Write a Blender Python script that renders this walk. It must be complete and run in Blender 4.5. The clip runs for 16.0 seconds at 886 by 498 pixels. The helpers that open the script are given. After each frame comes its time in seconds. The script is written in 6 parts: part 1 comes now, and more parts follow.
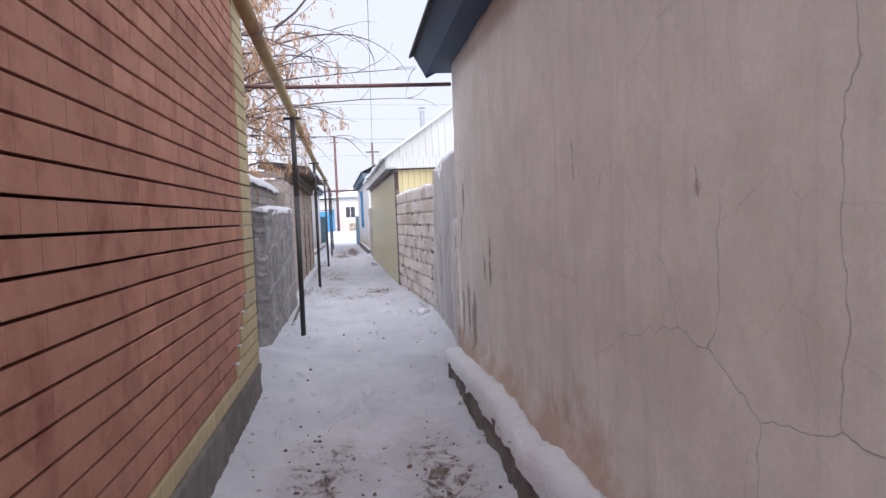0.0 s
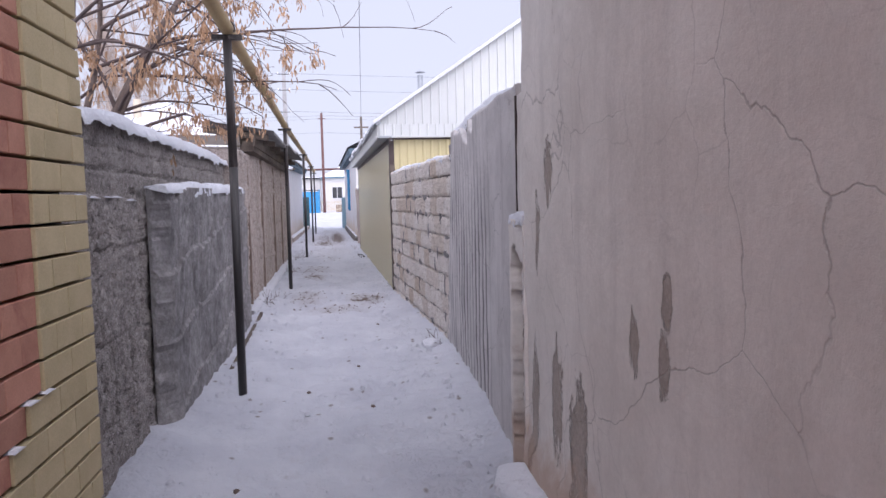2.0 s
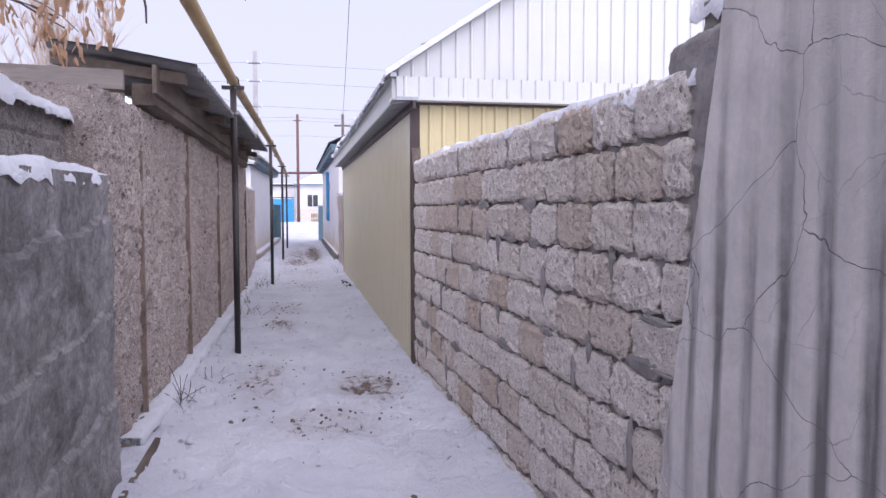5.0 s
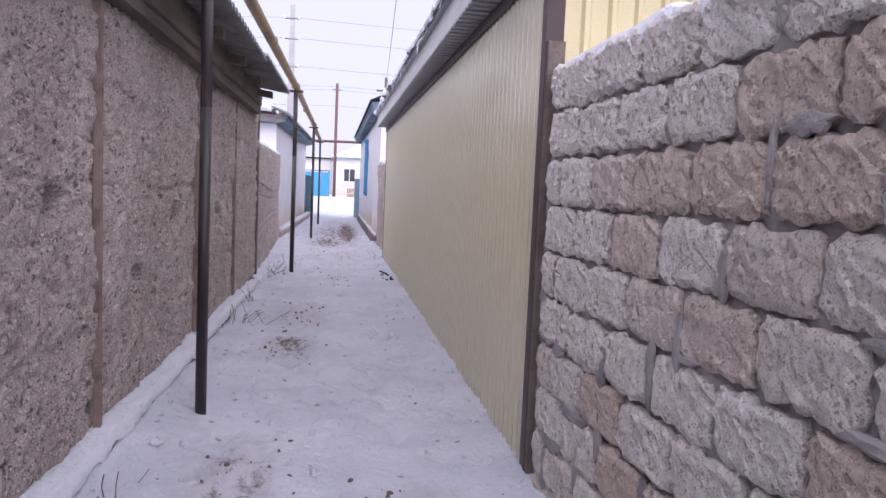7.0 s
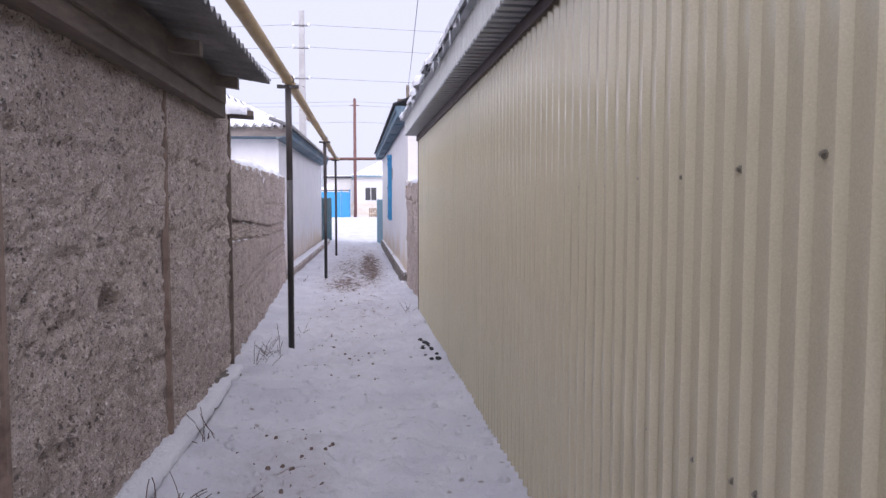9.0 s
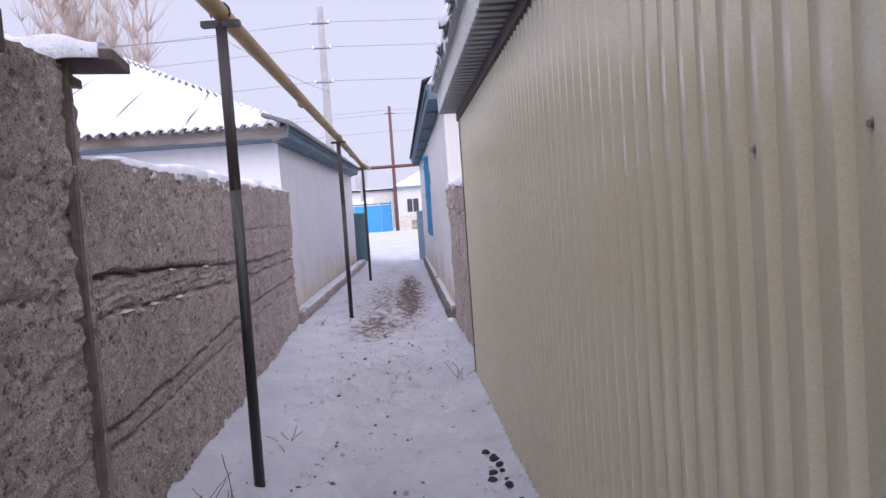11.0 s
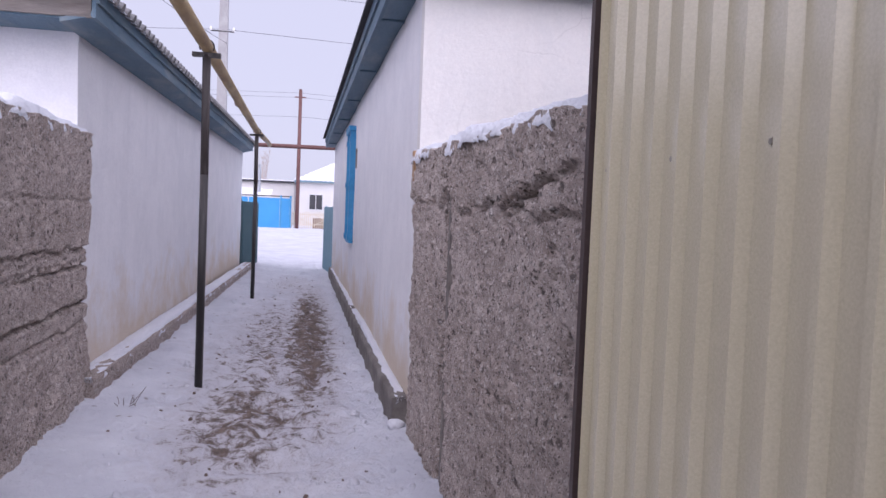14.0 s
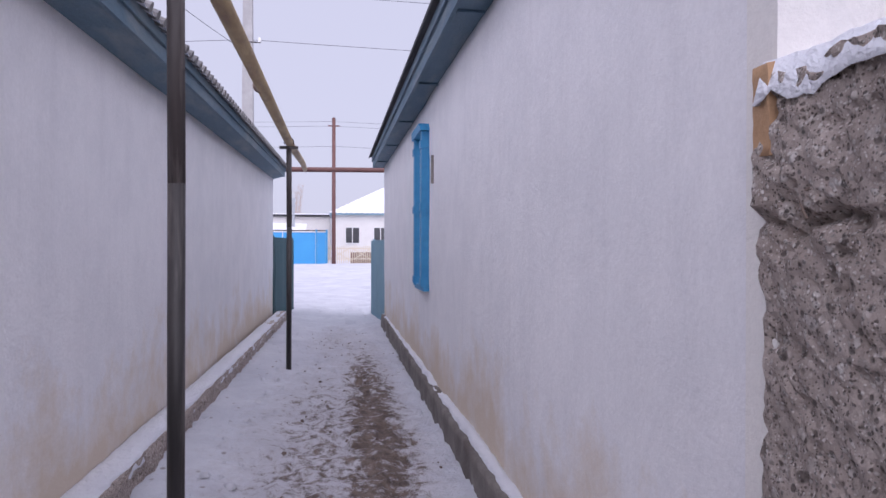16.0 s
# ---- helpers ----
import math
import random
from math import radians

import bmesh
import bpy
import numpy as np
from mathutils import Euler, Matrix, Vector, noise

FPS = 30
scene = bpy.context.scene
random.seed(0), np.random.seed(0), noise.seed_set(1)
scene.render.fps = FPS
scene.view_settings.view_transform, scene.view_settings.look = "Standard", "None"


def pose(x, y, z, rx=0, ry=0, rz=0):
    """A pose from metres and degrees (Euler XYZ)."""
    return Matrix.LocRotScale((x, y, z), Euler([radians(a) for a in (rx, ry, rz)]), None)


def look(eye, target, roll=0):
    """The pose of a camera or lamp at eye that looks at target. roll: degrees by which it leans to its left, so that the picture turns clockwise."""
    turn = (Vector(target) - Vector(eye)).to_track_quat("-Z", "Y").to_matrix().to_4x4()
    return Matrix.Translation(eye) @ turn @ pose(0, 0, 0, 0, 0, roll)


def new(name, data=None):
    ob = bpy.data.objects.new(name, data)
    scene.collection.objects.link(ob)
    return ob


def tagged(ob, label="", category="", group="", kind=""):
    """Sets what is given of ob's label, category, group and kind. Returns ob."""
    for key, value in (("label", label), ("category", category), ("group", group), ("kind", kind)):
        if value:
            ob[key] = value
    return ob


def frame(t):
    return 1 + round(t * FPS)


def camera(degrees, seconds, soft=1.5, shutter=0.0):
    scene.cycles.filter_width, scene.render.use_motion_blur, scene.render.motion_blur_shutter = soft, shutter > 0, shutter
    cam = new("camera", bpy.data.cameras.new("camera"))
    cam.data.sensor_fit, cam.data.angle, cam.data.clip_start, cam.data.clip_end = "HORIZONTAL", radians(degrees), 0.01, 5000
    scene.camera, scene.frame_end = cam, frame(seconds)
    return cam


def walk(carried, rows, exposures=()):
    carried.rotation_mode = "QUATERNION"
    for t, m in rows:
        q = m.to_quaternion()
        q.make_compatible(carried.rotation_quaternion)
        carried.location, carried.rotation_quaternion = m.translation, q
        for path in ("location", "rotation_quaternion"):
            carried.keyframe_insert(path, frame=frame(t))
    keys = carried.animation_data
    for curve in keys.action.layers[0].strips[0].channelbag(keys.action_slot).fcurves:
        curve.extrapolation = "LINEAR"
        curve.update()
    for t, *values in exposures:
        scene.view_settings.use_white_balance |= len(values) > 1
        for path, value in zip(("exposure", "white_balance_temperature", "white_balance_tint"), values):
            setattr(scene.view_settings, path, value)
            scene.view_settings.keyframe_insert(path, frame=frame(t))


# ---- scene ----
cam = camera(63.2, 16.0, soft=1.5)
PATH = [
    (0, (-0.028, 0.507, 1.307), (0.244, 2.487, 1.216), -2.5),
    (0.5, (0.075, 1.264, 1.3), (0.364, 3.243, 1.281), -2.0),
    (1, (0.111, 2.052, 1.321), (0.421, 4.028, 1.277), -1.7),
    (1.5, (0.131, 2.869, 1.349), (0.424, 4.846, 1.283), -1.9),
    (2, (0.12, 3.673, 1.356), (0.424, 5.645, 1.215), -1.4),
    (2.5, (0.141, 4.351, 1.379), (0.401, 6.33, 1.251), -0.7),
    (3, (0.124, 5.088, 1.364), (0.373, 7.072, 1.35), -0.4),
    (3.5, (0.131, 5.839, 1.368), (0.407, 7.819, 1.319), -0.7),
    (4, (0.08, 6.596, 1.378), (0.423, 8.564, 1.284), -0.8),
    (4.2, (0.08, 6.892, 1.395), (0.435, 8.857, 1.281), -0.9),
    (6.3, (0.163, 10.163, 1.24), (0.528, 12.127, 1.152), 2.2),
    (6.5, (0.169, 10.439, 1.273), (0.492, 12.411, 1.197), 2.4),
    (7, (0.165, 11.25, 1.23), (0.449, 13.223, 1.066), 2.5),
    (7.5, (0.191, 11.956, 1.299), (0.401, 13.929, 1.049), 1.3),
    (8, (0.205, 12.664, 1.363), (0.396, 14.646, 1.181), 1.7),
    (8.5, (0.183, 13.529, 1.414), (0.377, 15.515, 1.27), 0.7),
    (8.7, (0.188, 13.882, 1.388), (0.4, 15.867, 1.257), 0.5),
    (10.8, (0.408, 17.216, 1.402), (0.518, 19.209, 1.279), -4.2),
    (11, (0.419, 17.463, 1.41), (0.507, 19.458, 1.308), -4.0),
    (11.5, (0.419, 18.163, 1.423), (0.508, 20.16, 1.357), -3.2),
    (12, (0.386, 18.91, 1.413), (0.523, 20.904, 1.344), -2.5),
    (12.5, (0.329, 19.641, 1.403), (0.509, 21.632, 1.351), -2.0),
    (13, (0.32, 20.416, 1.396), (0.566, 22.401, 1.415), -0.6),
    (13.5, (0.285, 21.197, 1.38), (0.587, 23.174, 1.363), 0.8),
    (14, (0.282, 21.988, 1.353), (0.653, 23.951, 1.267), 2.3),
    (14.5, (0.209, 22.793, 1.35), (0.655, 24.739, 1.233), 2.8),
    (15, (0.146, 23.576, 1.381), (0.577, 25.525, 1.254), 1.8),
    (15.5, (0.06, 24.239, 1.384), (0.426, 26.204, 1.335), 0.8),
    (16, (0.075, 25.006, 1.391), (0.353, 26.987, 1.383), 0.1),
]
EXPOSURES = [(0.0, 1.1, 6050, 14), (1.4, 1.02, 5950, 17), (3.5, 0.74, 5800, 24), (4.0, 0.82, 5800, 24), (7.0, 1.08, 5850, 25), (8.5, 1.05, 5950, 22), (11.0, 0.8, 5850, 24), (13.5, 0.68, 5850, 27), (15.0, 0.92, 5850, 25), (16.0, 0.64, 5850, 25)]
walk(cam, [(t, look(eye, target, roll)) for t, eye, target, roll in PATH], EXPOSURES)

# ---- daylight: an even winter overcast ----
world = bpy.data.worlds.new("winter_sky")
scene.world = world
world.use_nodes = True
wn, wl = world.node_tree.nodes, world.node_tree.links
wn.clear()
sky = wn.new("ShaderNodeTexSky")
sky.sky_type, sky.sun_disc = "NISHITA", False
sky.sun_elevation, sky.sun_rotation = radians(35), radians(183)
sky.air_density, sky.dust_density = 1.0, 3.0
clear_sky = wn.new("ShaderNodeBackground")
clear_sky.inputs["Strength"].default_value = 0.05
wl.new(sky.outputs["Color"], clear_sky.inputs["Color"])
cloud = wn.new("ShaderNodeBackground")
cloud.inputs["Color"].default_value = (0.80, 0.81, 0.86, 1)
cloud.inputs["Strength"].default_value = 0.58
cover = wn.new("ShaderNodeMixShader")
cover.inputs[0].default_value = 0.88
wl.new(clear_sky.outputs[0], cover.inputs[1])
wl.new(cloud.outputs[0], cover.inputs[2])
wout = wn.new("ShaderNodeOutputWorld")
wl.new(cover.outputs[0], wout.inputs["Surface"])
sun = new("sun", bpy.data.lights.new("sun", "SUN"))
sun.data.energy, sun.data.angle, sun.data.color = 2.3, radians(110), (1.0, 0.97, 0.94)
sun.matrix_world = look((1, -20, 14), (0, 0, 0))


# ---- materials ----
def shader(name, rough=0.8, metal=0.0, spec=0.4):
    m = bpy.data.materials.new(name)
    m.use_nodes = True
    n, l = m.node_tree.nodes, m.node_tree.links
    b = n["Principled BSDF"]
    b.inputs["Roughness"].default_value = rough
    b.inputs["Metallic"].default_value = metal
    b.inputs["Specular IOR Level"].default_value = spec
    return m, n, l, b


def rgba(c):
    return (c[0], c[1], c[2], 1.0)


def noise_node(n, l, vec, scale, detail=6, rough=0.6, distort=0.0):
    t = n.new("ShaderNodeTexNoise")
    t.inputs["Scale"].default_value = scale
    t.inputs["Detail"].default_value = detail
    t.inputs["Roughness"].default_value = rough
    t.inputs["Distortion"].default_value = distort
    l.new(vec, t.inputs["Vector"])
    return t.outputs["Fac"]


def ramp(n, l, fac, lo, hi, a=0.0, b=1.0):
    r = n.new("ShaderNodeMapRange")
    r.inputs["From Min"].default_value, r.inputs["From Max"].default_value = lo, hi
    r.inputs["To Min"].default_value, r.inputs["To Max"].default_value = a, b
    l.new(fac, r.inputs["Value"])
    return r.outputs["Result"]


def mixed(n, l, fac, a, b, mode="MIX"):
    x = n.new("ShaderNodeMix")
    x.data_type, x.blend_type = "RGBA", mode
    for sock, v in ((x.inputs[0], fac), (x.inputs[6], a), (x.inputs[7], b)):
        if isinstance(v, (int, float)):
            sock.default_value = v
        elif isinstance(v, tuple):
            sock.default_value = rgba(v)
        else:
            l.new(v, sock)
    return x.outputs[2]


def math_node(n, l, op, a, b=None):
    x = n.new("ShaderNodeMath")
    x.operation = op
    for sock, v in ((x.inputs[0], a), (x.inputs[1], b)):
        if v is None:
            continue
        if isinstance(v, (int, float)):
            sock.default_value = v
        else:
            l.new(v, sock)
    return x.outputs[0]


def bumped(n, l, b, heights, dist):
    """heights: (socket, strength, distance) laid one on another."""
    last = None
    for h, strength, d in heights:
        k = n.new("ShaderNodeBump")
        k.inputs["Strength"].default_value, k.inputs["Distance"].default_value = strength, d * dist
        l.new(h, k.inputs["Height"])
        if last:
            l.new(last, k.inputs["Normal"])
        last = k.outputs["Normal"]
    l.new(last, b.inputs["Normal"])


def coords(n, l, stretch=(1, 1, 1), world_space=False, random_shift=False):
    if world_space:
        src = n.new("ShaderNodeNewGeometry").outputs["Position"]
    else:
        src = n.new("ShaderNodeTexCoord").outputs["Object"]
    mp = n.new("ShaderNodeMapping")
    mp.inputs["Scale"].default_value = stretch
    l.new(src, mp.inputs["Vector"])
    if random_shift:
        info = n.new("ShaderNodeObjectInfo")
        v = n.new("ShaderNodeVectorMath")
        v.operation = "SCALE"
        v.inputs[0].default_value = (37.0, 51.0, 73.0)
        l.new(info.outputs["Random"], v.inputs["Scale"])
        l.new(v.outputs[0], mp.inputs["Location"])
    return mp.outputs["Vector"]


def plain(name, c1, c2, scale=6.0, rough=0.8, bump=0.3, fine=90.0, metal=0.0, spec=0.35, stretch=(1, 1, 1), c3=None, blotch=1.3, lo=0.35, hi=0.68, per_object=0.0, shift=False, dist=0.01, even=False):
    """Two colours by noise, a third in large blotches, and a fine relief."""
    m, n, l, b = shader(name, rough, metal, spec)
    v = coords(n, l, stretch, random_shift=shift)
    mid = noise_node(n, l, v, scale)
    col = mixed(n, l, ramp(n, l, mid, lo, hi), c1, c2)
    if c3:
        col = mixed(n, l, ramp(n, l, noise_node(n, l, v, blotch, 5, 0.65, 0.4), 0.5, 0.72), col, c3)
    grain = noise_node(n, l, v, fine, 4, 0.7)
    col = mixed(n, l, 0.35, col, mixed(n, l, ramp(n, l, grain, 0.3, 0.7), (0.55, 0.55, 0.55), (1.0, 1.0, 1.0)), "MULTIPLY")
    if per_object:
        info = n.new("ShaderNodeObjectInfo")
        h = n.new("ShaderNodeHueSaturation")
        l.new(ramp(n, l, info.outputs["Random"], 0, 1, 1 - per_object, 1 + per_object), h.inputs["Value"])
        l.new(col, h.inputs["Color"])
        col = h.outputs["Color"]
    l.new(col, b.inputs["Base Color"])
    l.new(ramp(n, l, mid, 0.2, 0.8, rough if even else max(rough - 0.12, 0.05), rough if even else min(rough + 0.12, 1.0)), b.inputs["Roughness"])
    bumped(n, l, b, [(mid, bump * 0.6, 2.0), (grain, bump, 0.6)], dist)
    return m


def plaster(name, c1, c2, stain, crack_amount=0.5, crack_scale=0.9, streak=0.4, low_tint=None, low_h=0.6, grooves=None, scabs=None, marks=()):
    """Weathered plaster: mottling, streaks that ran down, hair cracks, a damp tide mark with an uneven edge."""
    m, n, l, b = shader(name, 0.9, 0.0, 0.25)
    v = coords(n, l, world_space=True)
    mid = noise_node(n, l, v, 2.2, 9, 0.74, 0.15)
    col = mixed(n, l, ramp(n, l, mid, 0.41, 0.6), c1, c2)
    vs = coords(n, l, (7, 7, 0.55), world_space=True)
    run = noise_node(n, l, vs, 1.3, 5, 0.6)
    col = mixed(n, l, ramp(n, l, run, 0.52, 0.78, 0, streak), col, stain)
    grain = noise_node(n, l, v, 55, 5, 0.75)
    col = mixed(n, l, 0.22, col, mixed(n, l, ramp(n, l, grain, 0.3, 0.7), (0.6, 0.6, 0.6), (1, 1, 1)), "MULTIPLY")
    heights = [(mid, 0.5, 3.0), (grain, 0.35, 0.5)]
    if crack_amount:
        warp = n.new("ShaderNodeTexNoise")
        warp.inputs["Scale"].default_value, warp.inputs["Detail"].default_value = 2.5, 6
        l.new(v, warp.inputs["Vector"])
        w = n.new("ShaderNodeMix")
        w.data_type = "RGBA"
        w.inputs[0].default_value = 0.2
        l.new(v, w.inputs[6])
        l.new(warp.outputs["Color"], w.inputs[7])
        vor = n.new("ShaderNodeTexVoronoi")
        vor.feature = "DISTANCE_TO_EDGE"
        vor.inputs["Scale"].default_value = crack_scale
        l.new(w.outputs[2], vor.inputs["Vector"])
        line = ramp(n, l, vor.outputs["Distance"], 0.0008, 0.0034, 1, 0)
        here = ramp(n, l, noise_node(n, l, v, 0.9, 2, 0.5), 0.41, 0.52)
        crack = math_node(n, l, "MULTIPLY", line, here)
        col = mixed(n, l, math_node(n, l, "MULTIPLY", crack, crack_amount), col, tuple(0.35 * c for c in stain))
        heights.append((math_node(n, l, "SUBTRACT", 1.0, crack), 0.5, 0.6))
        fine_net = n.new("ShaderNodeTexVoronoi")
        fine_net.feature = "DISTANCE_TO_EDGE"
        fine_net.inputs["Scale"].default_value = crack_scale * 2.6
        l.new(w.outputs[2], fine_net.inputs["Vector"])
        hair = math_node(n, l, "MULTIPLY", ramp(n, l, fine_net.outputs["Distance"], 0.001, 0.009, 1, 0), ramp(n, l, noise_node(n, l, v, 1.7, 4, 0.6), 0.48, 0.6))
        col = mixed(n, l, math_node(n, l, "MULTIPLY", hair, crack_amount * 0.7), col, tuple(0.5 * c for c in stain))
    if scabs:
        vb = coords(n, l, (3.2, 3.2, 1.25), world_space=True)
        scab = ramp(n, l, noise_node(n, l, vb, 1.5, 9, 0.62, 0.3), 0.70, 0.73)
        col = mixed(n, l, math_node(n, l, "MULTIPLY", scab, 0.8), col, scabs)
        heights.append((math_node(n, l, "SUBTRACT", 1.0, scab), 0.6, 1.0))
    if marks:
        sm = n.new("ShaderNodeSeparateXYZ")
        l.new(v, sm.inputs[0])
        lost = None
        for my, mz, ry, rz in marks:
            dy = math_node(n, l, "DIVIDE", math_node(n, l, "SUBTRACT", sm.outputs["Y"], my), ry)
            dz = math_node(n, l, "DIVIDE", math_node(n, l, "SUBTRACT", sm.outputs["Z"], mz), rz)
            d = math_node(n, l, "ADD", math_node(n, l, "MULTIPLY", dy, dy), math_node(n, l, "MULTIPLY", dz, dz))
            one = ramp(n, l, d, 0.0, 2.2, 1, 0)
            lost = one if lost is None else math_node(n, l, "MAXIMUM", lost, one)
        vm = coords(n, l, (9, 9, 3.5), world_space=True)
        edge = math_node(n, l, "ADD", math_node(n, l, "MULTIPLY", lost, 0.42), noise_node(n, l, vm, 3.6, 9, 0.78, 0.8))
        flake = math_node(n, l, "MULTIPLY", ramp(n, l, edge, 0.735, 0.775), ramp(n, l, lost, 0.02, 0.2))
        bare = mixed(n, l, ramp(n, l, grain, 0.3, 0.7), tuple(0.7 * c for c in scabs), tuple(1.15 * c for c in scabs))
        col = mixed(n, l, math_node(n, l, "MULTIPLY", flake, 0.9), col, bare)
        heights.append((math_node(n, l, "SUBTRACT", 1.0, flake), 0.9, 1.2))
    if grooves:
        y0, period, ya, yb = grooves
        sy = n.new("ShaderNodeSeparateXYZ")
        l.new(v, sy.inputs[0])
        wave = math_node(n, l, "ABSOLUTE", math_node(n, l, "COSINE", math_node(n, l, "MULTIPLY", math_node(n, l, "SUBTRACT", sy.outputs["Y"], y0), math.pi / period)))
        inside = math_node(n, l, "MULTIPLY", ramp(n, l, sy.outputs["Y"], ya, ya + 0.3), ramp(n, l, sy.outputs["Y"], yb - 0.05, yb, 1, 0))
        # darker stripes along the groove lines, uneven and weaker higher up
        groove_tone = math_node(n, l, "MULTIPLY", ramp(n, l, wave, 0.3, 0.72, 1, 0), ramp(n, l, run, 0.35, 0.55, 0.3, 1))
        groove_tone = math_node(n, l, "MULTIPLY", groove_tone, ramp(n, l, math_node(n, l, "ADD", sy.outputs["Z"], math_node(n, l, "MULTIPLY", mid, 1.2)), 1.65, 2.25, 1, 0.22))
        col = mixed(n, l, math_node(n, l, "MULTIPLY", math_node(n, l, "MULTIPLY", groove_tone, inside), 0.95), col, (0.17, 0.16, 0.165))
    if low_tint:
        sep = n.new("ShaderNodeSeparateXYZ")
        l.new(v, sep.inputs[0])
        tide = math_node(n, l, "ADD", sep.outputs["Z"], ramp(n, l, noise_node(n, l, v, 1.6, 6, 0.7), 0.25, 0.75, -0.45, 0.45))
        col = mixed(n, l, ramp(n, l, tide, low_h * 0.3, low_h, 0.75, 0), col, low_tint)
    l.new(col, b.inputs["Base Color"])
    bumped(n, l, b, heights, 0.01)
    return m


def rubble(name, c1, c2, pebble, dark, scale=1.0, per_piece=False, tan=None, flecks=1.0, coarse=0.35, pits=0.7):
    """Coarse cast concrete or shell stone: pebbles and shell in a grey-brown matrix, pits with their shade in the
    colour, damp patches.
    """
    m, n, l, b = shader(name, 0.95, 0.0, 0.15)
    v = coords(n, l, (scale, scale, scale), world_space=not per_piece, random_shift=per_piece)
    mid = noise_node(n, l, v, 3.5, 9, 0.75, 0.4)
    col = mixed(n, l, ramp(n, l, mid, 0.36, 0.62), c1, c2)
    if tan:
        info = n.new("ShaderNodeObjectInfo")
        col = mixed(n, l, ramp(n, l, info.outputs["Random"], 0.55, 1.0, 0, 0.85), col, tan)
    rough_noise = noise_node(n, l, v, 16, 8, 0.8, 0.6)
    heights = [(mid, 0.6, 4.0), (rough_noise, 0.7, 2.0)]
    # low spots of the relief are darkened in the colour, as their shade
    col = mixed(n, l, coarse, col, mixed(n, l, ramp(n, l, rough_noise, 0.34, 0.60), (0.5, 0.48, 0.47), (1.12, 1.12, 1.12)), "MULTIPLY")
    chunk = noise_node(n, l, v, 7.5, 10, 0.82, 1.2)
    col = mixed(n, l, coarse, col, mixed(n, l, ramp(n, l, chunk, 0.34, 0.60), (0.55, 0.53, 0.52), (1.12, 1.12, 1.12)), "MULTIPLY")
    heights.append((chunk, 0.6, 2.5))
    warp = n.new("ShaderNodeTexNoise")
    warp.inputs["Scale"].default_value, warp.inputs["Detail"].default_value = 26, 6
    l.new(v, warp.inputs["Vector"])
    w = n.new("ShaderNodeMix")
    w.data_type = "RGBA"
    w.inputs[0].default_value = 0.02
    l.new(v, w.inputs[6])
    l.new(warp.outputs["Color"], w.inputs[7])
    for sc, amount, lightest, deepest in ((24, 0.35, 0.88, 0.86), (46, 0.5, 0.80, 0.80), (85, 0.65, 0.72, 0.70), (150, 0.6, 0.66, 0.64)):
        vor = n.new("ShaderNodeTexVoronoi")
        vor.inputs["Scale"].default_value = sc
        l.new(w.outputs[2], vor.inputs["Vector"])
        sep = n.new("ShaderNodeSeparateColor")
        l.new(vor.outputs["Color"], sep.inputs[0])
        spot = ramp(n, l, vor.outputs["Distance"], 0.28, 0.46, 1, 0)
        light = math_node(n, l, "MULTIPLY", spot, ramp(n, l, sep.outputs[0], lightest, lightest + 0.1))
        # pits take a dark colour for the shade inside them
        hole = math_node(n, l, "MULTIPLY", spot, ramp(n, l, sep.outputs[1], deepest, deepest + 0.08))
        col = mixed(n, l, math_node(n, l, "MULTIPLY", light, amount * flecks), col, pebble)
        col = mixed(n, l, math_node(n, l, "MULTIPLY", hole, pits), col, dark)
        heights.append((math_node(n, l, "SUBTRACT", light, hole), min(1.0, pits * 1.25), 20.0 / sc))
    grit = noise_node(n, l, v, 48, 8, 0.85, 0.8)
    col = mixed(n, l, 0.4, col, mixed(n, l, ramp(n, l, grit, 0.36, 0.6), (0.72, 0.71, 0.70), (1.15, 1.15, 1.15)), "MULTIPLY")
    heights.append((grit, 0.6, 0.4))
    damp = ramp(n, l, noise_node(n, l, v, 0.8, 4, 0.6, 0.6), 0.52, 0.7, 0, 0.3)
    col = mixed(n, l, damp, col, tuple(q * 0.65 for q in c1))
    l.new(col, b.inputs["Base Color"])
    bumped(n, l, b, heights, 0.01)
    return m


